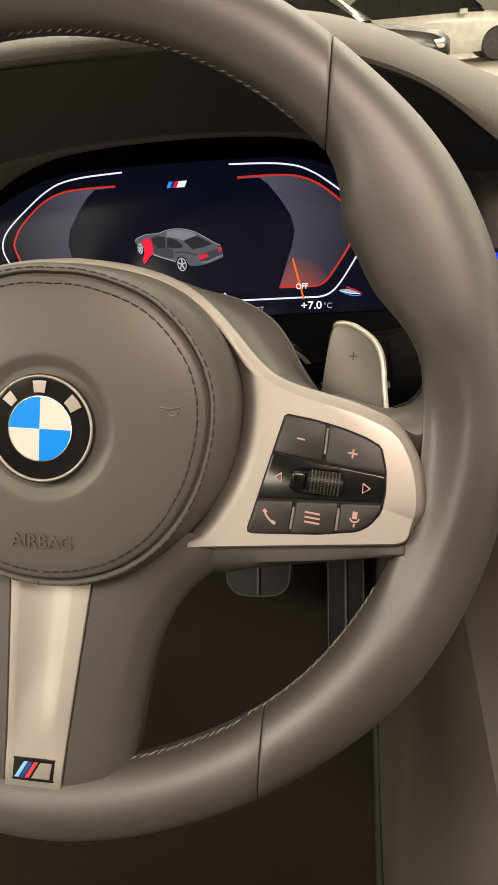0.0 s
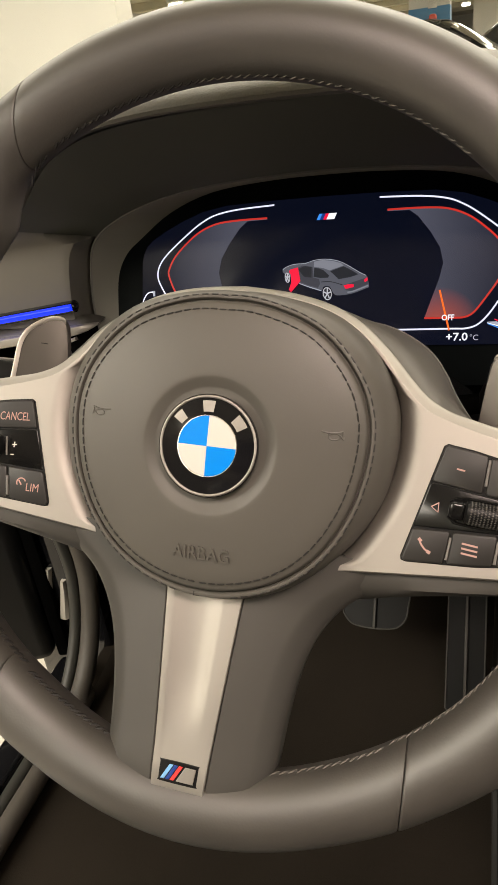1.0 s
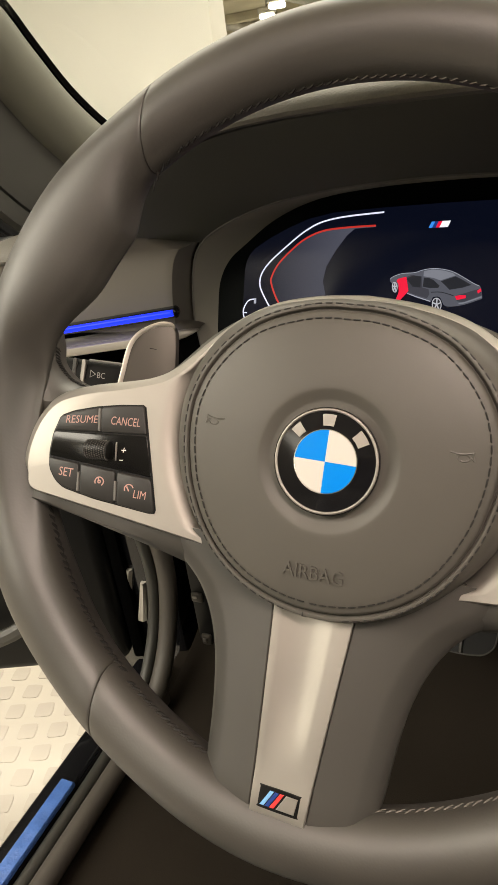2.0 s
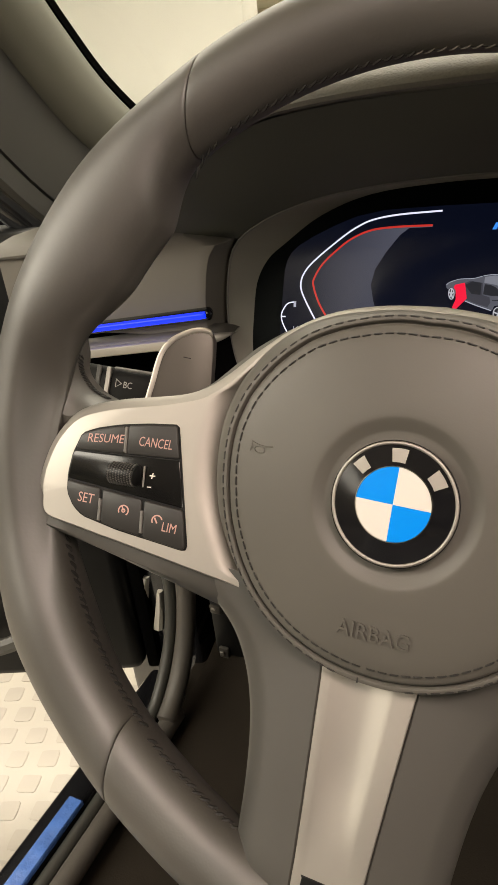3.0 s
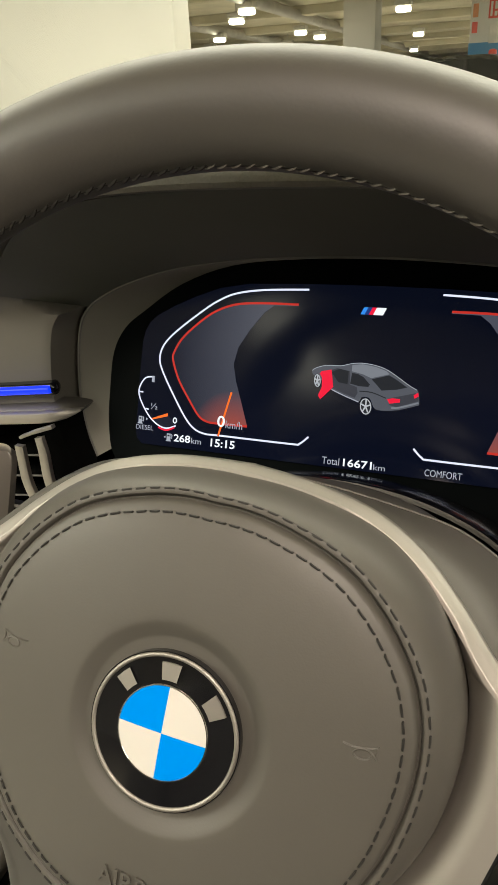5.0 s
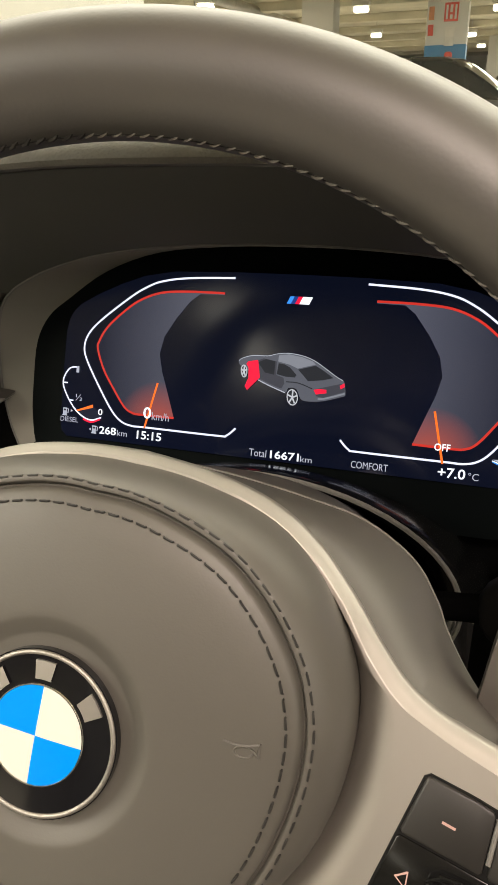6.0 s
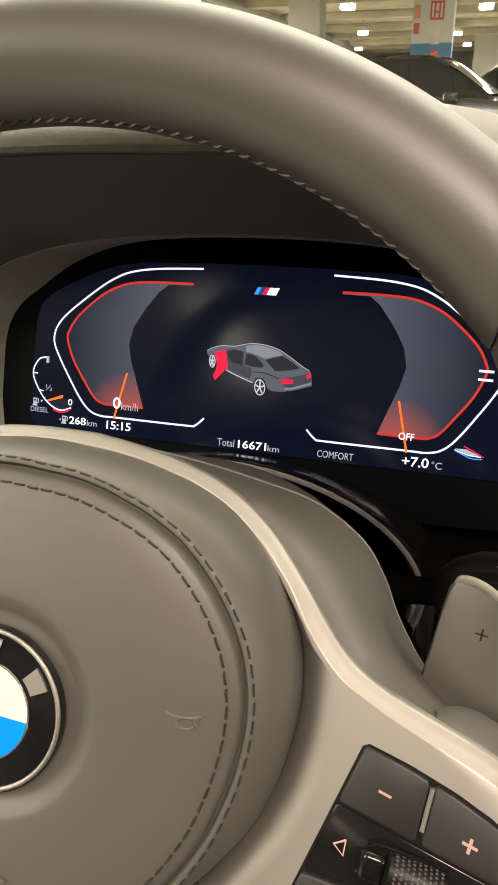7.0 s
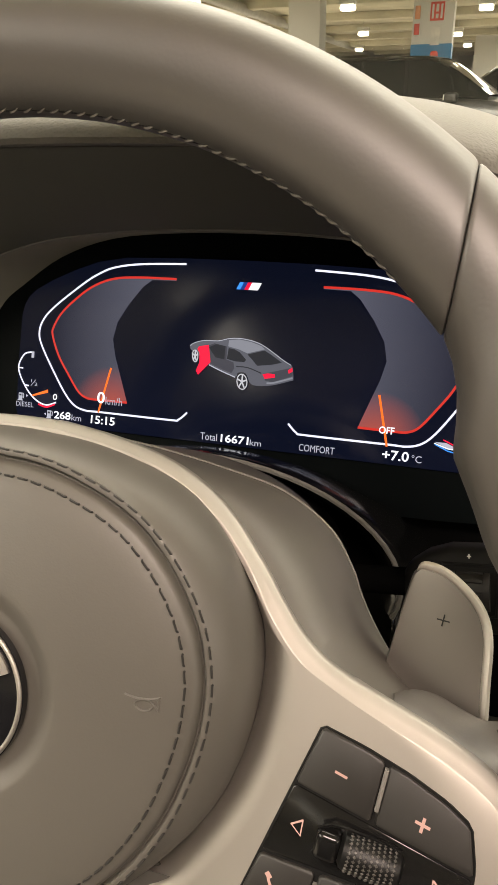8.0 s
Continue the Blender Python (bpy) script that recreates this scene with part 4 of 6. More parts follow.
_, head, placed = stalk("indicator_stalk", -1, (0.098, 0.024, -0.0998), 0.0, 0.105, "black indicator stalk with a silver band and white sign")
part("silver_band", placed(box(0.0750, 0.0776, -0.0172, 0.0172, 0.010, 0.0133, 0.0005, 1)), SATIN_SILVER, head, "bright silver band")
part("ring_gap", placed(box(0.0810, 0.0835, -0.0175, 0.0175, 0.010, 0.0124, 0.0005, 1)), DARK_PLASTIC, head)
part("upper_edge", placed(box(0.016, 0.074, 0.0164, 0.0180, 0.0095, 0.0116, 0.0006, 1)), DIVIDER, head)
bm = lettering("BC", 0.0, 0.0048, 0.0, 0.0035)
for v in bm.verts:
    v.co = Vector((0.0672 - v.co.x, v.co.y + 0.0072, 0.0124))
ribbon(mm([(68.4, 9.3), (71.6, 11.4), (71.6, 7.2), (68.4, 9.3), (71.6, 11.4)]), 0.0006, 0.0124, bm)
part("sign", placed(bm), DIM_PRINT, head)
_, head, placed = stalk("wiper_stalk", 1, (0.100, 0.0165, -0.141), 0.022, 0.10, "black wiper stalk with a ribbed thumb wheel")
part("wheel_frame", placed(tube(mm([(38.6, 10.5, 11.8), (58.4, 10.5, 11.8), (58.4, -9.0, 11.8), (38.6, -9.0, 11.8)]), 0.0009, sides=6, closed=True)), STALK_PLASTIC, head)
bm = bmesh.new()
core = bmesh.new()
bmesh.ops.create_cone(core, cap_ends=True, segments=24, radius1=0.0072, radius2=0.0072, depth=0.0150)
join(bm, core, pose(0.0485, 0.0003, 0.0095, 0, 90))
for du in (-0.0066, 0.0066):
    core = bmesh.new()
    bmesh.ops.create_cone(core, cap_ends=True, segments=24, radius1=0.0079, radius2=0.0079, depth=0.0022)
    join(bm, core, pose(0.0485 + du, 0.0003, 0.0095, 0, 90))
part("thumb_wheel", placed(bm), BUTTON_PLASTIC, head, "ribbed black thumb wheel")
for k in range(10):
    part("rib", placed(join(bmesh.new(), box(-0.005, 0.005, 0.0068, 0.0079, -0.0006, 0.0006, 0.0002, 1), pose(0.0485, 0.0003, 0.0095, 36 * k + 18))), BUTTON_PLASTIC, head)
part("silver_tip", placed(box(0.0490, 0.0560, -0.0150, -0.0110, 0.0105, 0.0128, 0.0005, 1)), SATIN_SILVER, head, "small silver mark")
bm = ribbon(mm([(47.7, 13.8), (49.3, 13.8)]), 0.0005, 0.0124)
ribbon(mm([(48.5, 13.0), (48.5, 14.6)]), 0.0005, 0.01245, bm)
part("sign", placed(bm), PALE_PRINT, head)

# ---- the instrument cluster ----
CLUSTER = pose(0, 0.257, 0.8355, 69.2)
cluster = thing("instrument_cluster", CLUSTER, "wide digital instrument display, two hexagonal gauges lit white and red", "instrument cluster")
MASK_OUT = [(-178, 5), (-178.5, 30), (-177, 55), (-169, 72), (-155, 84), (-128, 103), (-92, 116), (-45, 121), (0, 122), (45, 121), (92, 116), (128, 103), (155, 84), (169, 72), (177, 55), (178.5, 30), (178, 5), (172, -18), (150, -34), (0, -36), (-150, -34), (-172, -18)]
mask_out = curve(MASK_OUT, closed=True, steps=4)
part("screen_mask", prism(mm(mask_out), -0.012, -0.002), MASK, cluster, "black surround of the display")
LCD = [(-155, 2), (-154.6, 40), (-153.6, 64), (-152, 71), (-149, 76.5), (-144, 81.2), (-132, 88), (-116, 95.2), (-100, 101), (-80, 104.5), (-40, 105.7)]
LCD = LCD + [(0, 106)] + [(-x, y) for x, y in LCD[::-1]] + [(154, -2.5), (150, -6), (-150, -6), (-154, -2.5)]
screen = part("screen", prism(mm(LCD), -0.0015, 0.0), SCREEN, cluster, "glossy dark blue display")


def drawn(bm, mat, name="screen_line", label=""):
    return part(name, bm, mat, screen, label, smooth=False)


Z1, Z2, Z3, Z4 = 0.0003, 0.0005, 0.0007, 0.0009
WHITE = [(-40.2, 102.2), (-70, 100.8), (-88, 98), (-99, 93.5), (-110, 86.5), (-129, 71.5), (-137.5, 62), (-140, 53), (-137, 44), (-127, 27.5), (-118, 14.5), (-111, 8), (-103, 5.6), (-92, 5.6), (-44, 5.6), (-38, 6.4), (-32.5, 11.4)]
RED = [(-46, 92.8), (-70, 92.6), (-88, 91.0), (-102, 85.8), (-113, 78), (-124, 67.5), (-129.5, 58), (-130, 52.5), (-125, 40), (-117, 28), (-109, 17.5), (-103, 14), (-96, 13.4), (-74, 13.6)]
FILL = RED + [(-79, 28), (-84, 42), (-86.5, 53), (-84, 64), (-77, 75.5), (-68, 87), (-62, 91.5), (-46, 91.8)]
for s in (1, -1):
    flip = lambda pts: [(s * x, y) for x, y in pts]
    drawn(ribbon(mm(curve(flip(WHITE), steps=5)), 0.0012, Z2), W_LINE)
    drawn(ribbon(mm(curve(flip(RED), steps=5)), 0.0014, Z2), R_LINE)
    drawn(sheet(mm(flip(curve(RED, steps=3) + FILL[len(RED):])), Z1), gauge_fill("gauge_veil", (s * -0.084, 0.006), 0.030), "gauge_face")
drawn(ribbon(mm([(-86.3, 34.7), (-93.6, 5.2)]), 0.0013, Z4), O_NEEDLE, "needle")
drawn(ribbon(mm([(84.5, 33.6), (91.8, 4.4)]), 0.0013, Z4), O_NEEDLE, "needle")
for dy in (-2.4, 2.4):
    drawn(ribbon(mm([(126, 52 + dy), (134, 52 + dy)]), 0.0014, Z3), W_LINE)


def words(text, x0, x1, y, h, mat=None):
    bm = lettering(text, x0 / 1000, x1 / 1000, y / 1000, h / 1000, bold=0.016 if mat is None else 0.0)
    for v in bm.verts:
        v.co.z = Z4 + 0.0002
    drawn(bm, mat or W_TEXT, "screen_text")


words("0", -94.8, -89.3, 11.4, 7.4)
words("km/h", -88.7, -77.0, 11.0, 5.0, G_TEXT)
words("15:15", -98.4, -81.3, -2.2, 5.3)
words("268", -125.5, -113.3, -1.8, 5.0)
words("km", -112.5, -105.4, -1.8, 3.8, G_TEXT)
words("Total", -22.4, -11.4, -4.2, 4.5, G_TEXT)
words("16671", -9.0, 8.9, -4.3, 4.9)
words("km", 9.8, 17.0, -4.3, 3.6, G_TEXT)
words("COMFORT", 40.4, 61.9, -4.0, 4.2, G_TEXT)
words("OFF", 86.4, 95.2, 11.6, 4.2)
words("+7.0", 89.8, 104.9, -3.2, 5.8)
words("°C", 106.4, 112.2, -3.0, 4.2, G_TEXT)
words("DIESEL", -154.6, -141.4, 3.8, 3.2, G_TEXT)
words("1", -144.6, -142.6, 36.6, 4.2, G_TEXT)
words("½", -144.2, -139.2, 18.2, 4.2, G_TEXT)
words("0", -127.1, -123.9, 10.2, 4.2)
# the fuel gauge: arc, ticks, veil, needle and pump
FUEL = [(-143.7, 40.3), (-149.7, 39.1), (-153.5, 33.7), (-154.3, 29.0), (-152.7, 24.0), (-148.4, 17.0), (-143.6, 11.6), (-137.5, 7.6), (-131.5, 6.4), (-124.9, 8.7)]
drawn(ribbon(mm(curve(FUEL, steps=4)), 0.0010, Z2), W_LINE)
drawn(ribbon(mm([(-153.6, 29.4), (-150.8, 29.3)]), 0.0009, Z3), W_LINE)
drawn(ribbon(mm([(-148.6, 18.2), (-145.9, 18.0)]), 0.0009, Z3), W_LINE)
drawn(sheet(mm([(-143.0, 11.6), (-131.3, 15.4), (-124.2, 9.2), (-131.5, 6.8), (-137.3, 8.0)]), Z1), gauge_fill("fuel_veil", (-0.20, 0.014), 0.03), "gauge_face")
drawn(sheet(mm([(-143.4, 12.0), (-131.3, 16.7), (-131.1, 14.6), (-142.6, 11.2)]), Z3), O_NEEDLE, "small_needle")
drawn(ribbon(mm(curve([(-138.0, 6.6), (-134.5, 5.4), (-131.0, 5.2), (-125.7, 7.5)], steps=3)), 0.0012, Z3), S_RED)
for px, py in ((-151.8, 8.0), (-129.6, -1.8)):
    bm = sheet(mm([(px - 1.5, py), (px + 1.3, py), (px + 1.3, py + 4.8), (px - 1.5, py + 4.8)]), Z2)
    ribbon(mm([(px - 2.0, py - 0.1), (px + 1.8, py - 0.1)]), 0.0007, Z3, bm)
    ribbon(mm([(px + 1.3, py + 2.2), (px + 2.4, py + 1.4), (px + 2.5, py + 3.8), (px + 1.8, py + 4.6)]), 0.0006, Z3, bm)
    drawn(bm, G_TEXT, "pump_sign")
    drawn(sheet(mm([(px - 0.9, py + 2.8), (px + 0.7, py + 2.8), (px + 0.7, py + 4.0), (px - 0.9, py + 4.0)]), Z3), S_NIGHT, "pump_sign")
drawn(sheet(mm([(-147.6, 10.2), (-146.0, 11.2), (-147.6, 12.2)]), Z2), G_TEXT, "pump_sign")
drawn(sheet(mm([(-133.4, 0.4), (-132.0, 1.3), (-132.0, -0.5)]), Z2), G_TEXT, "pump_sign")
# the foot of the temperature gauge
drawn(sheet(mm([(118.2, 10.0), (124.4, 10.2), (131.4, 7.4), (126.3, 6.8)]), Z1), G_TEXT, "temperature_sign")
drawn(ribbon(mm([(122.7, 11.8), (127.6, 9.8), (131.6, 7.8), (133.9, 6.6)]), 0.0007, Z3), S_RED, "temperature_sign")
drawn(ribbon(mm([(118.0, 9.3), (125.8, 6.9), (132.5, 6.6)]), 0.0006, Z3), W_TEXT, "temperature_sign")
drawn(ribbon(mm([(118.3, 8.8), (125.8, 5.7), (129.0, 5.1), (133.4, 5.5)]), 0.0007, Z3), S_BLUE, "temperature_sign")
# the small striped mark
for x0, x1, mat in ((-6.4, -3.9, S_BLUE), (-3.9, -1.4, S_NAVY), (-1.4, 1.2, S_RED), (1.2, 7.2, W_TEXT)):
    drawn(sheet(mm([(x0 - 0.6, 88.8), (x1 - 0.6, 88.8), (x1 + 1.4, 93.2), (x0 + 1.4, 93.2)]), Z2), mat, "stripe")
# the little car with its open door
CAR = "car_drawing"
drawn(sheet(mm(curve([(-33.6, 52.9), (-31.3, 54.5), (-24.8, 56.6), (-15.7, 57.0), (-9.4, 58.6), (-2.6, 59.5), (5.4, 58.7), (12.5, 56.5), (20.4, 52.1), (26.4, 48.2), (30.7, 46.5), (32.0, 44.7), (33.1, 38.2), (31.4, 36.9), (20.5, 33.3), (10.9, 32.2), (6.5, 33.5), (3.4, 39.0), (-1.5, 39.1), (-3.1, 36.5), (-12.5, 39.6), (-21.0, 42.7), (-27.2, 47.2), (-32.9, 50.5)], closed=True, steps=3)), Z2), S_SILVER, CAR, "small drawing of a grey car")
drawn(sheet(mm([(-8.9, 58.1), (-2.5, 59.1), (5.6, 58.0), (12.1, 56.0), (14.0, 54.3), (3.3, 51.1), (-1.7, 53.0), (-9.0, 54.4)]), Z3), S_ROOF, CAR)
drawn(sheet(mm([(-22.9, 53.6), (-18.0, 55.6), (-9.9, 54.3), (-9.5, 46.3), (-4.9, 45.0), (-4.1, 41.4), (-5.7, 38.4), (-12.7, 40.4), (-20.8, 43.5)]), Z3), S_DARK, CAR)
drawn(sheet(mm([(-21.4, 52.9), (-16.6, 55.3), (-10.7, 54.3), (-10.8, 46.3), (-16.7, 47.1)]), Z4), S_GLASS, CAR)
drawn(sheet(mm([(-9.2, 46.8), (-8.6, 53.4), (-5.0, 53.0), (-1.4, 51.4), (3.0, 47.2), (2.0, 45.7), (-3.7, 45.7)]), Z4), S_GLASS, CAR)
drawn(sheet(mm([(3.6, 50.5), (13.9, 53.7), (18.3, 51.5), (25.3, 47.3), (19.1, 45.5), (10.2, 44.2), (6.9, 47.5)]), Z4), S_GLASS, CAR)
drawn(sheet(mm([(14.0, 39.6), (30.3, 44.4), (32.1, 43.1), (32.7, 39.8), (20.2, 35.1), (15.9, 35.8)]), Z3), S_DARK, CAR)
drawn(ribbon(mm(curve([(17.0, 34.3), (21.7, 35.0), (32.7, 38.8)], steps=3)), 0.0010, Z4), S_ROOF, CAR)
drawn(ribbon(mm(curve([(-3.1, 42.7), (4.4, 42.6), (13.2, 39.9)], steps=3)), 0.0006, Z4), S_GLASS, CAR)
drawn(ribbon(mm(curve([(-33.6, 52.9), (-31.4, 54.7), (-24.8, 56.8), (-15.7, 57.2), (-9.5, 58.9), (-2.7, 59.7), (5.4, 58.9), (12.6, 56.7), (20.3, 52.3), (26.6, 48.4), (31.0, 46.3)], steps=3)), 0.0004, Z4), G_TEXT, CAR)
drawn(ribbon(mm(curve([(-20.5, 42.3), (-12.4, 39.2), (-3.0, 36.1)], steps=3)), 0.0006, Z4), G_TEXT, CAR)
for cx, cy, rx, ry in ((1.6, 33.8, 3.7, 5.3), (-29.8, 47.0, 2.1, 4.2)):
    ring = [(cx + rx * math.cos(k / 10 * math.pi) + 0.10 * ry * math.sin(k / 10 * math.pi) * -1, cy + ry * math.sin(k / 10 * math.pi)) for k in range(21)]
    drawn(sheet(mm(ring[:-1]), Z4), S_GLASS, "car_wheel")
    bm = ribbon(mm([(cx + (x - cx) * 0.86, cy + (y - cy) * 0.86) for x, y in ring]), 0.0006, Z4 + 0.0002)
    for k in range(5):
        a = k / 5 * 2 * math.pi + 0.3
        ribbon(mm([(cx, cy), (cx + 0.8 * rx * math.cos(a), cy + 0.8 * ry * math.sin(a))]), 0.0009, Z4 + 0.0003, bm)
    drawn(bm, S_RIM, "car_wheel")
drawn(sheet(mm([(14.0, 39.4), (17.1, 40.2), (21.7, 40.1), (21.9, 38.1), (15.6, 36.8)]), Z4), S_RED, "car_lamp")
drawn(sheet(mm([(29.4, 43.1), (31.9, 44.9), (32.4, 42.7), (30.1, 41.1)]), Z4), S_RED, "car_lamp")
drawn(sheet(mm([(-28.6, 51.4), (-27.6, 53.0), (-21.4, 54.4), (-19.4, 43.9), (-26.9, 35.6), (-28.6, 37.9), (-26.6, 43.4), (-27.0, 49.0)]), Z4 + 0.0004), S_RED, "door_drawing")

# ---- the dashboard ----
dash = thing("dashboard", pose(0, 0, 0), "grey grained dashboard with a deep hood over the display", "dashboard")
# front edge of the hood and of the whole top pad: x, y, z
LIP = [(-0.40, 0.236, 0.915), (-0.34, 0.232, 0.920), (-0.27, 0.222, 0.930), (-0.235, 0.212, 0.940), (-0.205, 0.196, 0.955), (-0.170, 0.172, 0.978), (-0.140, 0.152, 0.992), (-0.105, 0.140, 1.002), (-0.06, 0.1345, 1.0068), (0.0, 0.133, 1.0080)]
LIP = LIP + [(-x, y, z) for x, y, z in LIP[-2:5:-1]] + [(0.172, 0.172, 0.976), (0.207, 0.192, 0.9485), (0.235, 0.207, 0.928), (0.27, 0.219, 0.908), (0.34, 0.232, 0.890), (0.4, 0.236, 0.880), (0.6, 0.25, 0.87), (1.05, 0.27, 0.865)]
lip = curve(LIP, steps=5)
rings = []
for x, y, z in lip:
    # the pad is thicker towards the middle of the car
    up = float(np.interp(x, (0.10, 0.14, 0.172, 0.207, 0.235, 0.27, 0.34), (0.95, 0.95, 1.05, 1.70, 2.2, 2.5, 2.5)))
    rings.append([(x, y + 0.012, z + 0.0002), (x, y + 0.003, z - 0.0004), (x, y - 0.0008, z + 0.0006)] + [(x, y + dy, z + dz * up) for dy, dz in ((-0.0018, 0.0028), (-0.0002, 0.0058), (0.005, 0.0094), (0.014, 0.0128), (0.03, 0.0158), (0.09, 0.018), (0.22, 0.014))] + [(x, y + 0.40, z - 0.004 + 0.012 * (up - 1)), (x, 0.72, z - 0.035), (x, 0.88, z - 0.06)])
part("top_pad", loft(rings, closed=False), DASH_SKIN, dash, "grained grey top pad")
# the opening round the display and the lining between it and the hood's edge
OPEN = [(-0.1831, 0.248, 0.8188), (-0.1902, 0.252, 0.8347), (-0.1937, 0.255, 0.8556), (-0.1933, 0.257, 0.8765), (-0.1908, 0.2575, 0.8932), (-0.1881, 0.258, 0.9053), (-0.1843, 0.2585, 0.9152), (-0.1778, 0.259, 0.923), (-0.1689, 0.260, 0.9294), (-0.1504, 0.263, 0.9381), (-0.1234, 0.2675, 0.9461), (-0.0958, 0.2704, 0.9505), (-0.0609, 0.273, 0.9538), (0.0, 0.2745, 0.9557)]
CORNER = 7 * 5                                  # where the upright side turns into the arch
OPEN = OPEN + [(-x, y, z) for x, y, z in OPEN[-2::-1]]
opening = curve(OPEN, steps=5)


def at_x(points, x):
    for a, b in zip(points, points[1:]):
        if a[0] <= x <= b[0]:
            t = (x - a[0]) / max(b[0] - a[0], 1e-9)
            return tuple(p + (q - p) * t for p, q in zip(a, b))
    return points[0] if x < points[0][0] else points[-1]


upper = opening[CORNER:len(opening) - CORNER]
n = len(upper)
EDGE_L = at_x(lip, -0.236)
rings = []
for k, p in enumerate(upper):
    u = k / (n - 1) * 2 - 1
    q = at_x(lip, 0.236 * math.copysign(abs(u) ** 0.9, u))
    q = (q[0], q[1] + 0.010, q[2] - 0.0012)
    rings.append([tuple(a + (b - a) * f for a, b in zip(p, q)) for f in (0.0, 0.33, 0.66, 1.0)])
part("shaded_lining", loft(rings, closed=False), SHADED_LINING, dash, "matt lining under the hood, its shade in the colour")
# the inner wall from the opening back to the display
rings = []
inv = CLUSTER
mo = [inv @ Vector((x / 1000, y / 1000, -0.002)) for x, y in mask_out]
for p in opening:
    # the nearest way back: same angle seen from the display's middle
    a = math.atan2(p[2] - 0.88, p[0])
    best = min(mo, key=lambda v: abs(math.atan2(math.sin(math.atan2(v.z - 0.88, v.x) - a), math.cos(math.atan2(v.z - 0.88, v.x) - a))))
    rings.append([p, tuple(p[i] + (best[i] - p[i]) * 0.1 for i in range(3)), tuple(p[i] + (best[i] - p[i]) * 0.5 for i in range(3)), tuple(best)])
part("display_well", loft(rings, closed=False), LIT_WELL, dash, "grey side wall of the display well, lightened as lit")
# paler cord stands for the light along the opening's edge
part("lit_well_edge", tube(opening, 0.0010, sides=6), DIVIDER, dash)

# the face beside the display, left and right, with ambient strip, silver strip and vents
def face(sign, x_end):
    side = [p for p in opening[:CORNER + 1] if p[2] > 0.853]
    corner = side[-1]
    rows = []
    for c in (0.0, 0.004, 0.008, 0.013, 0.018, 0.024, 0.03, 0.037, 0.045, 0.06, 0.08, 0.10, 0.16, 0.23, 0.32, 0.45, 0.7, 1.0):
        row = []
        for ex, ey, ez in side:
            row.append((abs(ex) + (x_end - abs(ex)) * c, ey + (0.2375 - ey) * smoothstep(0.010, 0.050 if sign < 0 else 0.035, c) + 0.006 * smoothstep(0, 0.008, c) * (1 - smoothstep(0.012, 0.03, c)), ez))
        x = row[-1][0]
        if x < 0.236:
            t = (x - abs(corner[0])) / (0.236 - abs(corner[0]))
            top = (x, corner[1] + (EDGE_L[1] + 0.010 - corner[1]) * t, corner[2] + (EDGE_L[2] - 0.0012 - corner[2]) * t)
        else:
            q = at_x(lip, -x if sign < 0 else x)
            top = (x, q[1] + 0.011, max(q[2] - 0.0012, 0.9235))
        base = row[-1]
        row.append(tuple(base[i] + (top[i] - base[i]) * (0.55 if i == 2 else 0.25) for i in range(3)))
        row.append(top)
        rows.append([(sign * a, b, d) for a, b, d in row])
    return loft(rows, closed=False)


for sign, x_end in ((-1, 0.395), (1, 1.05)):
    part("face_panel", face(sign, x_end), DASH_FACE, dash, "smooth grey face panel")
    line = []
    for x in (0.197, 0.200, 0.204, 0.24, 0.30, 0.36, x_end):
        line.append((sign * x, 0.2375, 0.8735 - max(0.0, x - 0.2) * 0.13))
    fine = curve(line, steps=2)
    part("ambient_strip_bed", tube(fine, [0.0006, 0.0040] + [0.0055] * (len(fine) - 2), sides=16, flat=0.9), GLOSS_BLACK, dash)
    shift = [(x, y - 0.0054, z + 0.0004) for x, y, z in curve(line, steps=2)]
    part("ambient_strip", tube(shift[2:], [0.0012, 0.0028] + [0.0031] * (len(shift) - 4), sides=18, flat=0.9), AMBIENT_BLUE, dash, "glowing blue light strip")
    shelf, nose = [], []
    for x, slim, back in ((0.1865, 0.12, 0.016), (0.189, 0.45, 0.011), (0.193, 0.75, 0.006), (0.20, 0.95, 0.002), (0.21, 1.0, 0.0), (0.24, 1.0, 0.0), (0.30, 1.0, 0.0), (0.36, 1.0, 0.0), (x_end, 1.0, 0.0)):
        z = 0.8585 - max(0.0, x - 0.18) * 0.135
        shelf.append([(sign * x, y + back, z + (dz + 0.002) * slim - 0.002) for y, dz in ((0.243, 0.0085), (0.2385, 0.0078), (0.2350, 0.0062), (0.2322, 0.0042), (0.2312, 0.0032))])
        nose.append([(sign * x, y + back, z + (dz + 0.002) * slim - 0.002) for y, dz in ((0.2330, 0.0035), (0.2292, 0.0034), (0.2276, 0.0024), (0.2268, -0.0008), (0.2270, -0.0040), (0.2284, -0.0048), (0.246, -0.0052))])
    part("strip_shelf", loft(shelf, closed=False), PADDLE_GREY, dash, "darker satin slope above the bright strip")
    part("silver_strip", loft(nose, closed=False), SATIN_SILVER, dash, "satin silver strip")
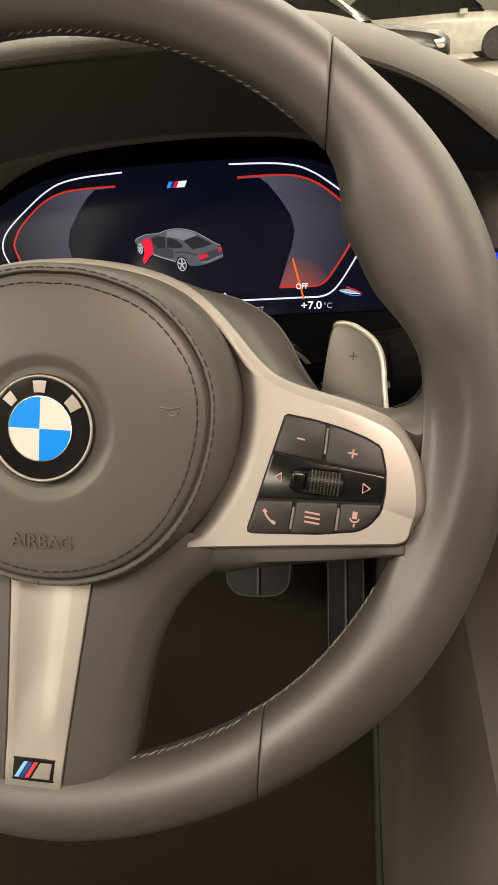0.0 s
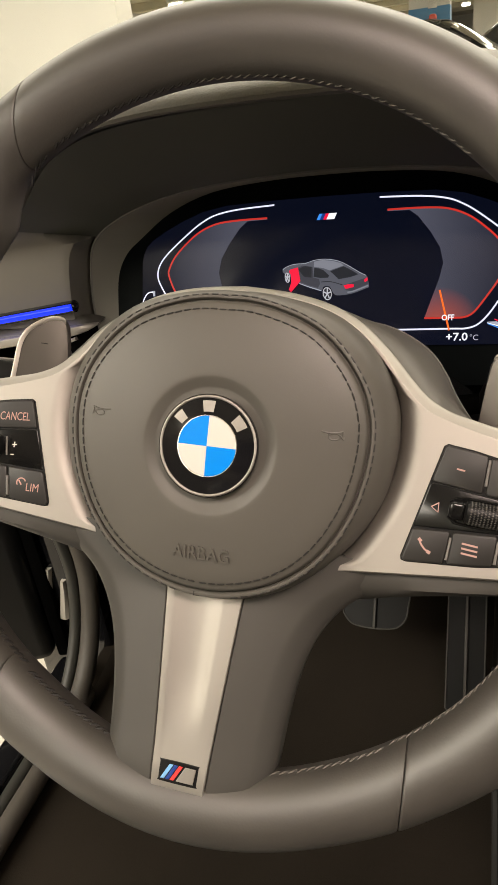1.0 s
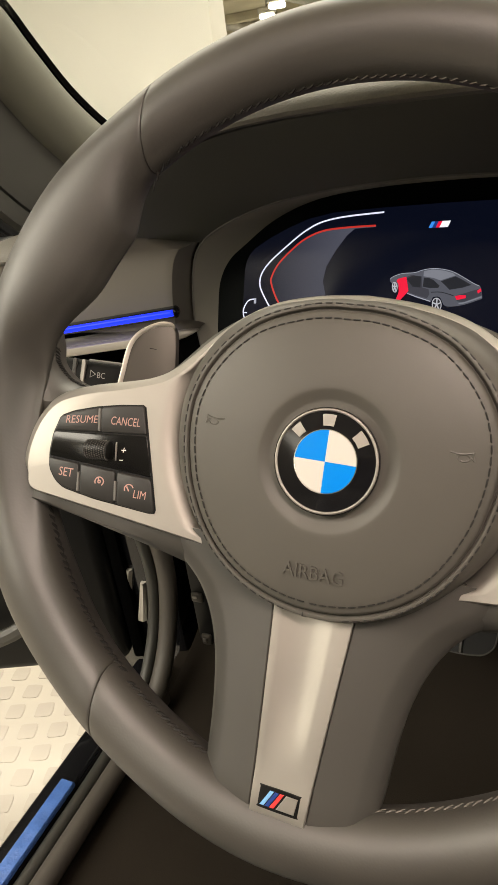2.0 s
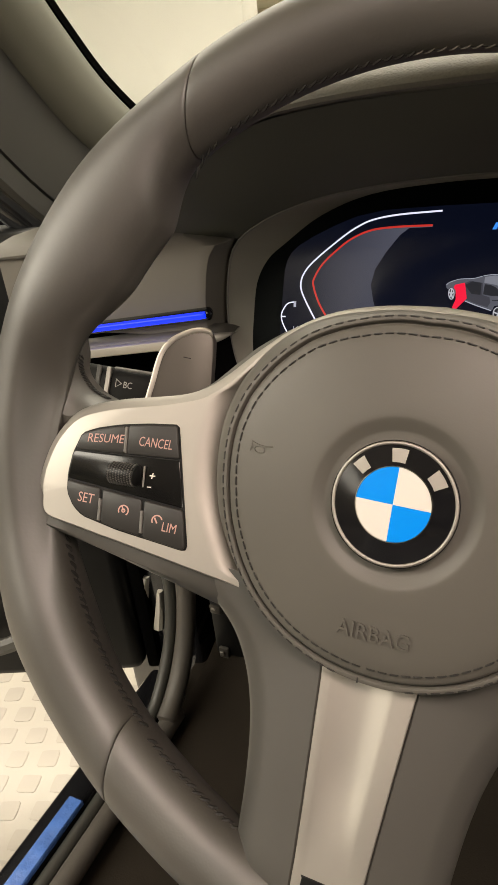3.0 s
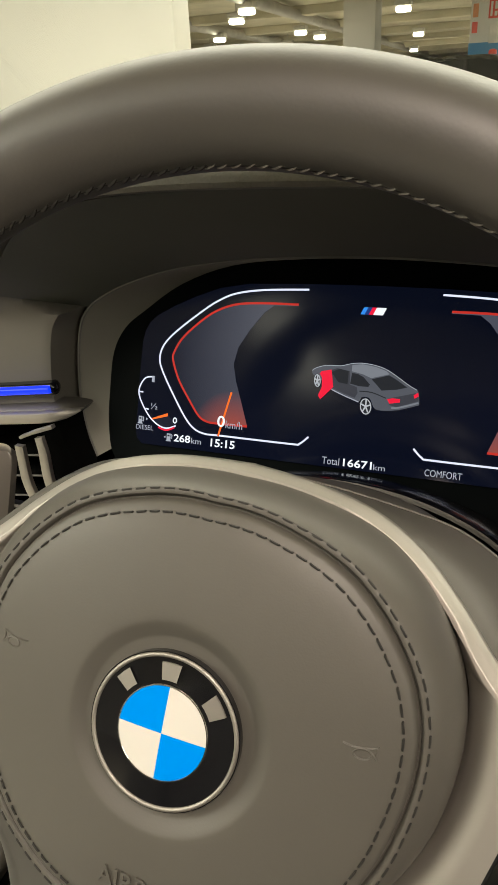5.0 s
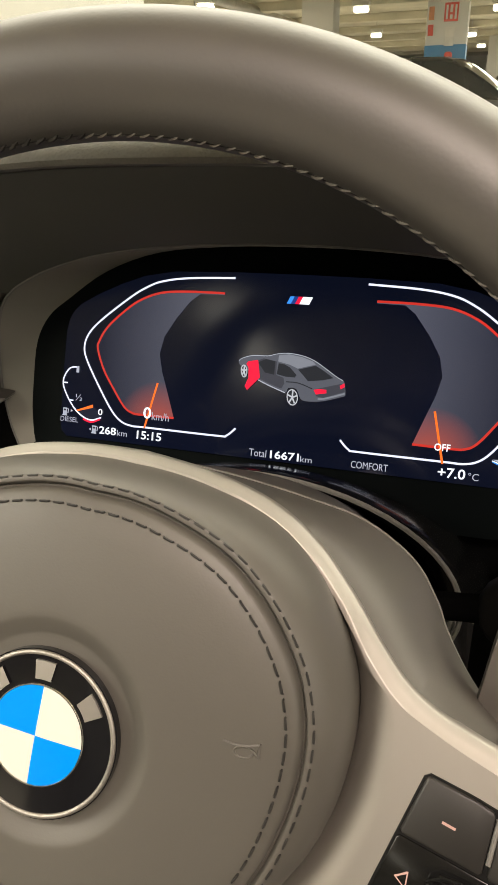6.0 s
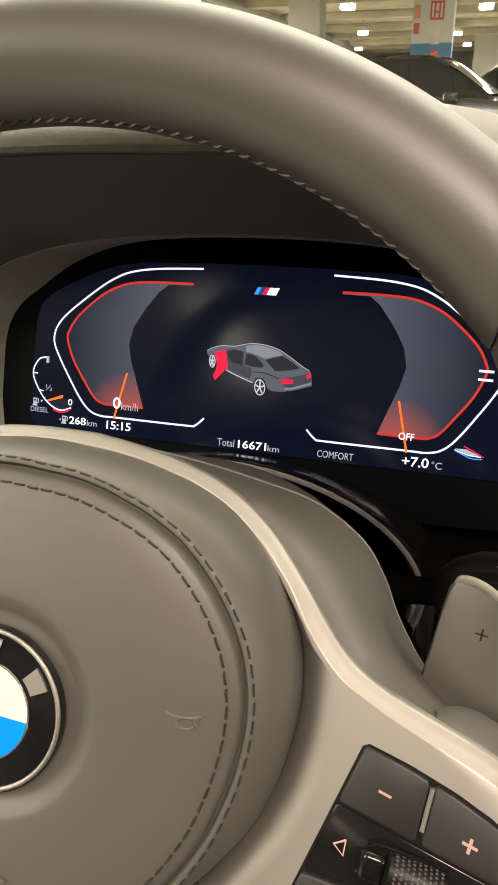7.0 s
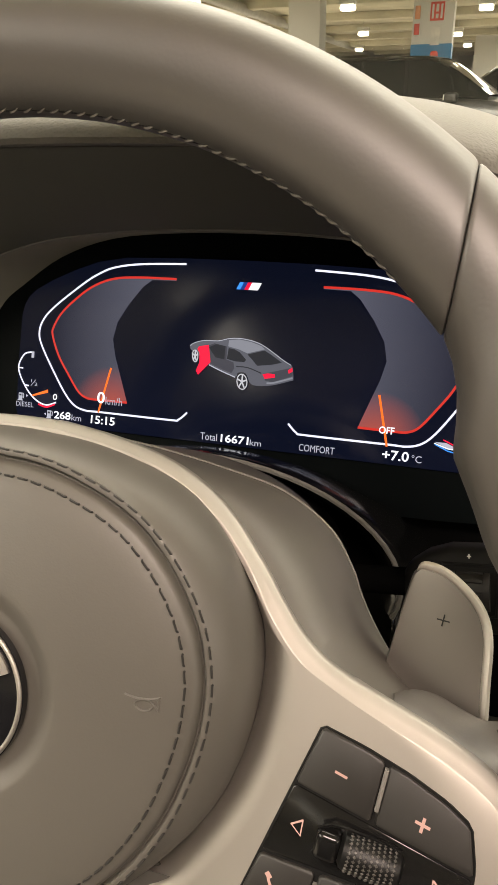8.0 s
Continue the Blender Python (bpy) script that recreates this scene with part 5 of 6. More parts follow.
# air vent under the silver strip at the door side
vent = thing("air_vent", pose(0, 0, 0), "black air vent with slats beside the steering column", "air vent")
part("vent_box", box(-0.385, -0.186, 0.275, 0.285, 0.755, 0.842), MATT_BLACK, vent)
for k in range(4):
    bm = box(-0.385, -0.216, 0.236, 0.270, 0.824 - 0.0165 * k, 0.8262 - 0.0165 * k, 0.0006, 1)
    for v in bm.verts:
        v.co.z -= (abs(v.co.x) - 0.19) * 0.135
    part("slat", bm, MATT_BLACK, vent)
    part("slat_edge", tube([(-0.385, 0.2355, 0.8251 - 0.0165 * k - 0.195 * 0.135), (-0.216, 0.2355, 0.8251 - 0.0165 * k - 0.026 * 0.135)], 0.0008, sides=6), DARK_PLASTIC, vent)


def slim_frame(line, w0, w1):
    """A slim satin frame piece that widens along its way down."""
    line = curve(line, steps=4)
    rings = []
    for k, (x, y, z) in enumerate(line):
        a, c = line[max(k - 1, 0)], line[min(k + 1, len(line) - 1)]
        t = Vector((c[0] - a[0], 0, c[2] - a[2])).normalized()
        w = w0 + (w1 - w0) * smoothstep(0.1, 0.6, k / (len(line) - 1))
        nx, nz = -t.z * w, t.x * w
        rings.append([(x - nx, y + 0.0006, z - nz), (x - nx * 0.7, y, z - nz * 0.7), (x + nx * 0.7, y, z + nz * 0.7), (x + nx, y + 0.0006, z + nz), (x + nx, y + 0.004, z + nz), (x - nx, y + 0.004, z - nz)])
    part("frame_end", loft(rings, ends=True), SATIN_SILVER, vent, "slim satin frame piece")


slim_frame([(-0.2078, 0.2196, 0.8430), (-0.2070, 0.2192, 0.8390), (-0.2060, 0.2190, 0.8315), (-0.2060, 0.2188, 0.8140), (-0.2040, 0.2185, 0.8010), (-0.2005, 0.2180, 0.7880)], 0.0030, 0.0036)
slim_frame([(-0.2250, 0.2192, 0.8350), (-0.2250, 0.2190, 0.8200), (-0.2245, 0.2188, 0.8070), (-0.2210, 0.2185, 0.7950)], 0.0034, 0.0036)
slim_frame([(-0.2240, 0.2210, 0.8405), (-0.2160, 0.2215, 0.8440), (-0.2090, 0.2225, 0.8465), (-0.1990, 0.2250, 0.8495)], 0.0011, 0.0013)
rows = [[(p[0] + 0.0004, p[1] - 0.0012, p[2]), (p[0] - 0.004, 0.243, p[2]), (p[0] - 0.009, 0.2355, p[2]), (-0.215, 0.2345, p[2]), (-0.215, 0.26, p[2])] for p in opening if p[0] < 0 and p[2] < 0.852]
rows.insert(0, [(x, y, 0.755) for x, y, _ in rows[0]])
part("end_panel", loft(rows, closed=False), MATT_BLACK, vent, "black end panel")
lower = curve([(0.0, 0.30, 0.80), (0.0, 0.262, 0.785), (0.0, 0.245, 0.765), (0.0, 0.240, 0.72), (0.0, 0.246, 0.665), (0.0, 0.270, 0.642), (0.0, 0.33, 0.632), (0.0, 0.46, 0.63), (0.0, 0.60, 0.65)], steps=3)
rings = [[(x, y, z) for _, y, z in lower] for x in (-0.395, -0.3, -0.2, -0.1, 0.0, 0.1, 0.2, 0.3, 0.6, 1.05)]
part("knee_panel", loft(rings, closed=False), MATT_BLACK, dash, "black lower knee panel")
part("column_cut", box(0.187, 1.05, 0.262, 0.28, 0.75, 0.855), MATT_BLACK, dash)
# the black arch under the display round the column
rings, edge = [], []
for k in range(33):
    a = radians(-14 + 208 * k / 32)
    c, s = math.cos(a), math.sin(a)
    ring = []
    for y, scale, drop in ((0.212, 0.90, 0.012), (0.199, 0.955, 0.002), (0.1965, 0.985, 0.0005), (0.1985, 1.0, 0.0), (0.206, 1.02, 0.002), (0.228, 1.10, 0.012), (0.252, 1.20, 0.030)):
        ring.append((0.1117 * c * scale, y, 0.784 + 0.07 * s * (scale if s < 0 else 1) - (drop if s > 0 else 0)))
    rings.append(ring)
    edge.append(ring[2])
part("column_arch_edge", tube(edge, 0.0015, sides=6), DIVIDER, dash, "thin satin edge")
part("column_arch", loft(rings, closed=False), PANEL_BLACK, dash, "black arch round the column")
for sign in (1, -1):
    part("arch_foot", box(sign * 0.1120 - 0.006, sign * 0.1120 + 0.006, 0.197, 0.215, 0.735, 0.790, 0.004, 3), GLOSS_BLACK, dash)


# ---- the car's shell ----
# A-pillar: runs up and back from the dash corner
pillar = thing("windscreen_pillar", pose(0, 0, 0), "grey fabric trim of the windscreen pillar beside the open door", "car pillar")
PILLAR = curve([(0.66, 0.940), (0.56, 0.985), (0.50, 1.016), (0.445, 1.054), (0.40, 1.098), (0.36, 1.138), (0.25, 1.220), (0.05, 1.320), (-0.155, 1.385)], steps=4)


def along_pillar(section, x0):
    """A section (up, in) swept along the line of the glass edge."""
    rings = []
    for k, (y, z) in enumerate(PILLAR):
        a, c = PILLAR[max(k - 1, 0)], PILLAR[min(k + 1, len(PILLAR) - 1)]
        t = Vector((c[0] - a[0], c[1] - a[1])).normalized()
        up = Vector((t.y, -t.x)) if t.x < 0 else Vector((-t.y, t.x))
        rings.append([(x0 + v / 1000, y + up.x * u / 1000, z + up.y * u / 1000) for u, v in section])
    return loft(rings, ends=True)


part("pillar_trim", along_pillar(curve([(-3, -14), (-4, -2), (-9, 5), (-22, 10), (-38, 9), (-50, 2), (-60, -12), (-60, -34), (-20, -34)], closed=True, steps=3), -0.407), PILLAR_TRIM, pillar)
part("glass_edge", along_pillar([(-5, -10), (-5, -1), (3, -1), (3, -10)], -0.402), MATT_BLACK, pillar)
part("door_seal", along_pillar([(-130, -40), (-130, -30), (-95, -22), (-62, -20), (-62, -40)], -0.407), RUBBER, pillar)
part("frame_edge", along_pillar([(-150, -46), (-150, -34), (-132, -32), (-132, -46)], -0.407), RUBBER, pillar)

# the open front door, turned out round its hinge
door = thing("car_door", pose(-0.50, 0.47, 0.25, 0, 0, -68), "open dark car door with window frame and glossy lower panel", "car door")
part("door_panel", box(-0.05, 0.05, -1.05, -0.02, 0.0, 0.66, 0.02, 3), BLACK_PLASTIC, door)
part("door_pocket", tube(curve([(0.055, -0.10, 0.16), (0.075, -0.18, 0.10), (0.08, -0.35, 0.075), (0.08, -0.8, 0.07)]), 0.012, sides=8), DARK_PLASTIC, door)
part("door_shut_face", box(-0.06, 0.035, -0.020, 0.0, -0.005, 0.64, 0.006, 2), MATT_BLACK, door)
for z in (0.06, 0.13, 0.34):
    part("hinge", box(-0.030, 0.022, 0.0, 0.035, z, z + 0.045, 0.004, 2), SATIN_SILVER, door, "bright metal hinge")
frame_path = curve([(0, -0.03, 0.64), (0, -0.20, 0.80), (0, -0.55, 1.02), (0, -0.95, 1.08), (0, -1.03, 0.66)], steps=5)
part("window_frame", tube(frame_path, 0.02, sides=10), GLOSS_BLACK, door)
mirror = thing("wing_mirror", pose(-0.62, 0.60, 0.90, 0, 0, 25), "black wing mirror on the open door", "mirror")
part("mirror_housing", box(-0.11, 0.09, -0.035, 0.05, -0.05, 0.075, 0.03, 4), GLOSS_BLACK, mirror)

# body side under the windscreen: hinge pillar, seal lip and sill
body = thing("door_sill", pose(0, 0, 0), "black door sill with blue protective film and rubber seal", "car sill")
seal_line = curve([(-0.42, 0.385, 0.66), (-0.42, 0.405, 0.52), (-0.42, 0.412, 0.45), (-0.42, 0.405, 0.405), (-0.42, 0.390, 0.365), (-0.42, 0.370, 0.335), (-0.42, 0.345, 0.309), (-0.419, 0.315, 0.292), (-0.417, 0.26, 0.286), (-0.414, 0.1, 0.284), (-0.414, -0.7, 0.28)], steps=6)
part("seal_lip", tube(seal_line, 0.0085, sides=12), RUBBER, body, "grey rubber door seal")
lip_line = curve([(-0.400, 0.39, 0.66), (-0.400, 0.414, 0.52), (-0.400, 0.420, 0.45), (-0.400, 0.411, 0.40), (-0.400, 0.392, 0.355), (-0.399, 0.362, 0.317), (-0.397, 0.32, 0.292), (-0.394, 0.25, 0.282), (-0.392, -0.7, 0.278)], steps=6)
part("inner_lip", tube(lip_line, 0.0135, sides=14), SIDE_PANEL, body)
part("hinge_pillar", box(-0.56, -0.415, 0.450, 0.75, 0.06, 0.92, 0.01), GLOSS_BLACK, body)
part("sill", box(-0.470, -0.425, -1.2, 0.40, 0.20, 0.290, 0.010, 3), GLOSS_BLACK, body, "black sill")
FILM = surface("blue_film", (0.06, 0.14, 0.42), 0.25, scale=60, bump=0.5, spread=0.25, wear=30)
part("sill_film", box(-0.446, -0.4245, -0.9, 0.178, 0.2905, 0.2985, 0.002, 1), FILM, body, "crumpled blue protective film")
part("kick_panel", box(-0.392, -0.345, 0.455, 0.75, 0.26, 0.66, 0.006, 2), BLACK_PLASTIC, body)
for x, z, w, h in ((-0.379, 0.376, 0.009, 0.008), (-0.376, 0.292, 0.008, 0.014)):
    clip_part = part("kick_clip", box(x - w, x + w, 0.449, 0.456, z - h, z + h, 0.003, 2), PADDLE_GREY, body, "small metal clip")
    part("clip_tab", box(x - w * 0.5, x + w * 0.3, 0.4455, 0.4485, z + h * 0.2, z + h * 0.7, 0.001, 1), SATIN_SILVER, clip_part)


def pale_plate(line, w0, w1):
    """A pale plate on the pillar's face, from top to bottom."""
    rings = []
    for k, (x, z) in enumerate(curve(line, steps=3)):
        w = w0 + (w1 - w0) * k / (3 * (len(line) - 1))
        rings.append([(x - w, 0.447, z), (x - 0.7 * w, 0.443, z), (x + 0.5 * w, 0.442, z), (x + w, 0.446, z), (x + w, 0.452, z), (x - w, 0.452, z)])
    part("pillar_plate", loft(rings, ends=True), PALE_GREY, body, "pale plate on the pillar's face")


pale_plate([(-0.486, 0.412), (-0.494, 0.385), (-0.501, 0.352)], 0.0045, 0.0060)
pale_plate([(-0.505, 0.338), (-0.509, 0.315), (-0.516, 0.283)], 0.0060, 0.0030)
pale_plate([(-0.466, 0.392), (-0.473, 0.360), (-0.484, 0.316)], 0.0040, 0.0085)

# footwell
floor_mat = part("floor", box(-0.432, 1.10, -1.9, 0.79, 0.23, 0.262, 0.006, 2), CARPET)
tagged(floor_mat, "dark brown carpeted footwell floor", "car floor", kind="structure")
slope = curve([(0.22, 0.2635), (0.34, 0.266), (0.44, 0.285), (0.56, 0.35), (0.68, 0.46), (0.76, 0.58), (0.79, 0.70)], steps=5)
rings = [[(x, y, z) for y, z in slope] for x in (-0.40, -0.1, 0.19, 1.10)]
tagged(part("firewall", loft(rings, closed=False), CARPET), "dark carpet rising at the footwell's end", "car floor", kind="structure")


def pedal(name, x, y, z, w, h, label):
    ob = thing(name, pose(x, y, z, -38), label, "pedal")
    slim = 0.80 if w > 0.06 else 1.0
    low = w / 2 * slim
    line = curve([(-w / 2, h / 2), (-(w / 2 + low) / 2, 0.0), (-low - 0.002, -h / 2 + 0.014), (-low + 0.008, -h / 2 + 0.003), (-low + 0.020, -h / 2), (0.0, -h / 2 - 0.001), (low - 0.020, -h / 2), (low - 0.008, -h / 2 + 0.003), (low + 0.002, -h / 2 + 0.014), ((w / 2 + low) / 2, 0.0), (w / 2, h / 2)], steps=4) if w > 0.06 else [(-low, h / 2), (-low, -h / 2 + 0.006), (-low + 0.006, -h / 2), (low - 0.006, -h / 2), (low, -h / 2 + 0.006), (low, h / 2)]
    pad = prism(line, -0.008, 0.008)
    bmesh.ops.transform(pad, matrix=pose(0, 0, 0, 90), verts=pad.verts)
    part("pad", pad, BLACK_PLASTIC, ob)
    part("steel_edge", tube([(px, -0.009, pz) for px, pz in line], 0.0010, sides=6), DARK_PLASTIC, ob)
    part("rib", box(-0.002, 0.002, -0.012, -0.008, -h / 2, h / 2, 0.001, 1), DARK_PLASTIC, ob)
    part("arm", tube(curve([(0, 0.01, 0.0), (0, 0.05, 0.10), (0, 0.03, 0.24)]), 0.011, sides=10), BLACK_PLASTIC, ob)
    return ob


pedal("brake_pedal", 0.000, 0.45, 0.407, 0.092, 0.062, "black rubber brake pedal with a thin bright edge")
pedal("throttle_pedal", 0.112, 0.43, 0.36, 0.045, 0.15, "long black throttle pedal")

# the tunnel side at the right of the footwell
rings = []
for y, top, x in ((-1.0, 0.63, 0.150), (-0.2, 0.645, 0.149), (0.10, 0.655, 0.148), (0.24, 0.66, 0.147), (0.5, 0.67, 0.146), (0.75, 0.68, 0.145)):
    rings.append([(x + 0.002, y, 0.255), (x, y, 0.30), (x + 0.006, y, 0.40), (x + 0.016, y, 0.50), (x + 0.030, y, top - 0.05), (x + 0.041, y, top - 0.012), (x + 0.052, y, top), (x + 0.30, y, top)])
tunnel = part("console_side", loft(rings, closed=False), SIDE_PANEL)
tagged(tunnel, "grey brown centre console side", "centre console", kind="structure")
# dark cord along the line where the console meets the floor
part("console_crease", tube(curve([(0.147, 0.42, 0.345), (0.147, 0.30, 0.326), (0.147, 0.22, 0.309), (0.146, 0.10, 0.304), (0.147, -0.5, 0.30)], steps=5), 0.0050, sides=8), DARK_SEAM, tunnel)

# the driver's seat, whose bolster shows beside the sill
# its back and headrest are unseen, added to stop light from behind
seat = thing("driver_seat", pose(0.0, -0.33, 0.262), "dark leather driver's seat with raised side bolsters", "car seat")


def pad(x0, x1, y0, y1, z0, z1, r, lean=0.0):
    bm = box(x0, x1, y0, y1, z0, z1, r, 5)
    for v in bm.verts:
        v.co.y -= lean * max(0.0, v.co.z - 0.20)
    return bm


part("seat_base", box(-0.20, 0.20, -0.24, 0.18, 0.0, 0.10, 0.01), BLACK_PLASTIC, seat)
part("cushion", pad(-0.20, 0.20, -0.28, 0.27, 0.09, 0.20, 0.04), SEAT_LEATHER, seat)
for side in (-1, 1):
    part("cushion_bolster", pad(side * 0.235 - 0.05, side * 0.235 + 0.05, -0.28, 0.300, 0.07, 0.235, 0.045), SEAT_LEATHER, seat)
    part("back_bolster", pad(side * 0.225 - 0.05, side * 0.225 + 0.05, -0.40, -0.21, 0.20, 0.66, 0.045, 0.22), SEAT_LEATHER, seat)
    part("headrest_post", tube([(side * 0.06, -0.46, 0.74), (side * 0.06, -0.485, 0.86)], 0.006, sides=8), CHROME, seat)
part("backrest", pad(-0.19, 0.19, -0.40, -0.27, 0.16, 0.78, 0.05, 0.22), SEAT_LEATHER, seat)
part("headrest", pad(-0.13, 0.13, -0.40, -0.30, 0.82, 0.99, 0.045, 0.22), SEAT_LEATHER, seat)

# unseen roof, right flank and rear, which close the cabin; pale roof bounces light
roof_skin = part("roof", box(-0.36, 1.10, -1.9, -0.10, 1.36, 1.40, 0.01), HEADLINER)
tagged(roof_skin, "pale fabric headliner", "car roof", kind="structure")
tagged(part("flank", box(1.10, 1.15, -2.0, 0.9, 0.2, 0.93, 0.01), SIDE_PANEL), "dark far door of the cabin", "car flank", kind="structure")
tagged(part("rear_shelf", box(-0.42, 1.12, -2.1, -1.9, 0.2, 0.98, 0.01), SIDE_PANEL), "dark rear of the cabin", "car rear", kind="structure")
tagged(part("bulkhead", box(-0.40, 1.10, 0.80, 0.86, 0.2, 0.87, 0.01), BLACK_PLASTIC), "dark bulkhead under the windscreen", "car body", kind="structure")

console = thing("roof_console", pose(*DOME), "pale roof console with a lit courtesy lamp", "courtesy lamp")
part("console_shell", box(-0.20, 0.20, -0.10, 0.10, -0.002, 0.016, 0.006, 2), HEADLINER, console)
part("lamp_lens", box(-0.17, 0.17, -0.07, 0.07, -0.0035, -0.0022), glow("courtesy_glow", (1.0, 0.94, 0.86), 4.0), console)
# windscreen
GLASS = clear_glass("windscreen_glass", (0.97, 0.98, 0.96))
rings = []
for k in range(9):
    u = k / 8
    x = -0.425 + 1.52 * u
    bow = 0.10 * (1 - (2 * u - 1) ** 2)
    rings.append([(x, 0.70 + bow, 0.895), (x * 0.98 + 0.01, 0.28 + bow * 0.8, 1.18), (x * 0.94 + 0.02, -0.12 + bow * 0.5, 1.37)])
bm = loft(rings, closed=False)
bmesh.ops.solidify(bm, geom=bm.faces[:], thickness=0.004)
windscreen = thing("windscreen", pose(0, 0, 0), "clear raked windscreen over the dashboard", "windscreen")
pane = part("pane", bm, GLASS, windscreen)
pane.visible_shadow = False
foot = [(-0.395 + 1.49 * k / 8, 0.705 + 0.10 * (1 - (2 * k / 8 - 1) ** 2), 0.893) for k in range(9)]
part("lower_seal", tube(foot, 0.008, sides=8), RUBBER, windscreen)

# ---- the garage ----
TILE = surface("floor_tile", (0.385, 0.35, 0.30), 0.35, scale=90, bump=0.1, spread=0.10, wear=3)
TILE_DARK = surface("floor_tile_grey", (0.345, 0.312, 0.266), 0.4, scale=90, bump=0.1, spread=0.12, wear=3)
CREAM = surface("cream_paint", (0.66, 0.655, 0.615), 0.55, scale=60, bump=0.08, spread=0.04, wear=1.2)
GREY_PAINT = surface("grey_paint", (0.52, 0.51, 0.47), 0.6, scale=60, bump=0.08, spread=0.06, wear=1.2)
CONCRETE = surface("concrete", (0.52, 0.49, 0.37), 0.8, scale=30, bump=0.3, spread=0.15, wear=1.5)
BLUE_PAINT = surface("blue_paint", (0.05, 0.22, 0.45), 0.5, scale=60, bump=0.05, spread=0.08, wear=2)
RED_PAINT = surface("red_paint", (0.70, 0.10, 0.07), 0.5, bump=0)
ORANGE_PAINT = surface("orange_paint", (0.70, 0.30, 0.14), 0.5, bump=0)
WHITE_SIGN = surface("white_sign", (0.72, 0.70, 0.64), 0.5, bump=0)
LAMP_GLOW = glow("lamp_glow", (1.0, 0.90, 0.68), 9.0)
DUCT = surface("duct_metal", (0.42, 0.41, 0.38), 0.5, metal=0.6, scale=40, bump=0.1)
tagged(part("ground", box(-16, 16, -9, 42, -0.3, 0.0), TILE), "pale polished garage floor", "floor", kind="structure")
tagged(part("ceiling", box(-16, 16, -9, 42, CEILING, CEILING + 0.3), CONCRETE), "grey concrete garage ceiling", "ceiling", kind="structure")
for name, dims in (("wall_north", (-16, 16, 42, 42.3, 0, CEILING)), ("wall_south", (-16, 16, -9.3, -9, 0, CEILING)), ("wall_west", (-16.3, -16, -9, 42, 0, CEILING)), ("wall_east", (16, 16.3, -9, 42, 0, CEILING))):
    tagged(part(name, box(*dims), CREAM), "cream painted garage wall", "wall", kind="structure")
tagged(part("wall_far", box(-0.2, 15.9, 26.0, 26.3, 0, CEILING), CREAM), "cream painted far wall of the garage", "wall", kind="structure")
tagged(part("wall_block", box(-9.2, -1.885, 4.0, 4.22, 0, CEILING, 0.01), CREAM), "cream painted wall in front of the car", "wall", kind="structure")


def column_post(x, y, w, low, label):
    ob = thing("garage_column", pose(x, y, 0), label, "column")
    part("shaft", box(-w / 2, w / 2, -w / 2, w / 2, 0, CEILING, 0.01), CREAM if low else GREY_PAINT, ob)
    if low:
        part("blue_band", box(-w / 2 - 0.004, w / 2 + 0.004, -w / 2 - 0.004, w / 2 + 0.004, 0.3, low, 0.006), BLUE_PAINT, ob)
    return ob


column_post(-2.62, 12.4, 0.50, 0, "pale grey square concrete column")
post = column_post(-0.70, 13.0, 0.62, 1.72, "cream square column with a blue band and red signs")
part("sign_plate", box(-0.05, 0.16, -0.325, -0.316, 2.03, 2.28, 0.003, 1), RED_PAINT, post, "red fire equipment sign")
for x0, x1, z0, z1 in ((-0.025, 0.005, 2.06, 2.25), (0.035, 0.075, 2.15, 2.25), (0.035, 0.075, 2.06, 2.12), (0.105, 0.135, 2.06, 2.25)):
    part("sign_bar", box(x0, x1, -0.3275, -0.3252, z0, z1), CREAM, post)
part("sign_plate", box(-0.28, -0.20, -0.325, -0.316, 1.85, 2.00, 0.003, 1), RED_PAINT, post, "small red sign")
part("sign_plate", box(-0.28, -0.20, -0.325, -0.316, 2.06, 2.24, 0.003, 1), ORANGE_PAINT, post, "small faded orange sign")
part("sign_plate", box(-0.02, 0.12, -0.325, -0.316, 1.70, 1.95, 0.003, 1), WHITE_SIGN, post, "pale instruction sign")
part("extinguisher", box(0.00, 0.12, -0.42, -0.33, 1.30, 1.62, 0.04, 4), RED_PAINT, post, "red fire extinguisher")

lamp0 = thing("garage_lamp", pose(0, 0, 0), "bright round-cornered ceiling lamp", "ceiling lamp", "garage lamps")
part("lamp_tray", box(-0.15, 0.15, -0.12, 0.12, -0.10, 0.0, 0.03, 3), GREY_PAINT, lamp0)
part("lamp_rod", box(-0.01, 0.01, -0.01, 0.01, -0.002, 0.20), GREY_PAINT, lamp0)
part("diffuser", box(-0.13, 0.13, -0.10, 0.10, -0.19, -0.1002, 0.04, 4), LAMP_GLOW, lamp0)
FIX = LAMPS + [(-2.88, 20.2), (-2.29, 14.2), (-0.62, 21.7), (-0.44, 26.8), (0.06, 15.3), (-5.0, 18.6), (-5.22, 13.65), (-6.95, 17.0), (-8.3, 19.6), (-4.55, 12.4), (-6.4, 20.5), (3.2, 24), (5.5, 18), (3.5, 13)]
lamp0.matrix_world = pose(*FIX[0], CEILING - 0.20)
for x, y in FIX[1:]:
    copy_thing(lamp0, pose(x, y, CEILING - 0.20))
for k in range(9):
    y = 9.0 + 3.2 * k
    tagged(part("ceiling_beam", box(-15.9, 15.9, y, y + 0.35, CEILING - 0.16, CEILING - 0.003, 0.01), CONCRETE), "grey concrete beam under the ceiling", "beam", kind="structure")
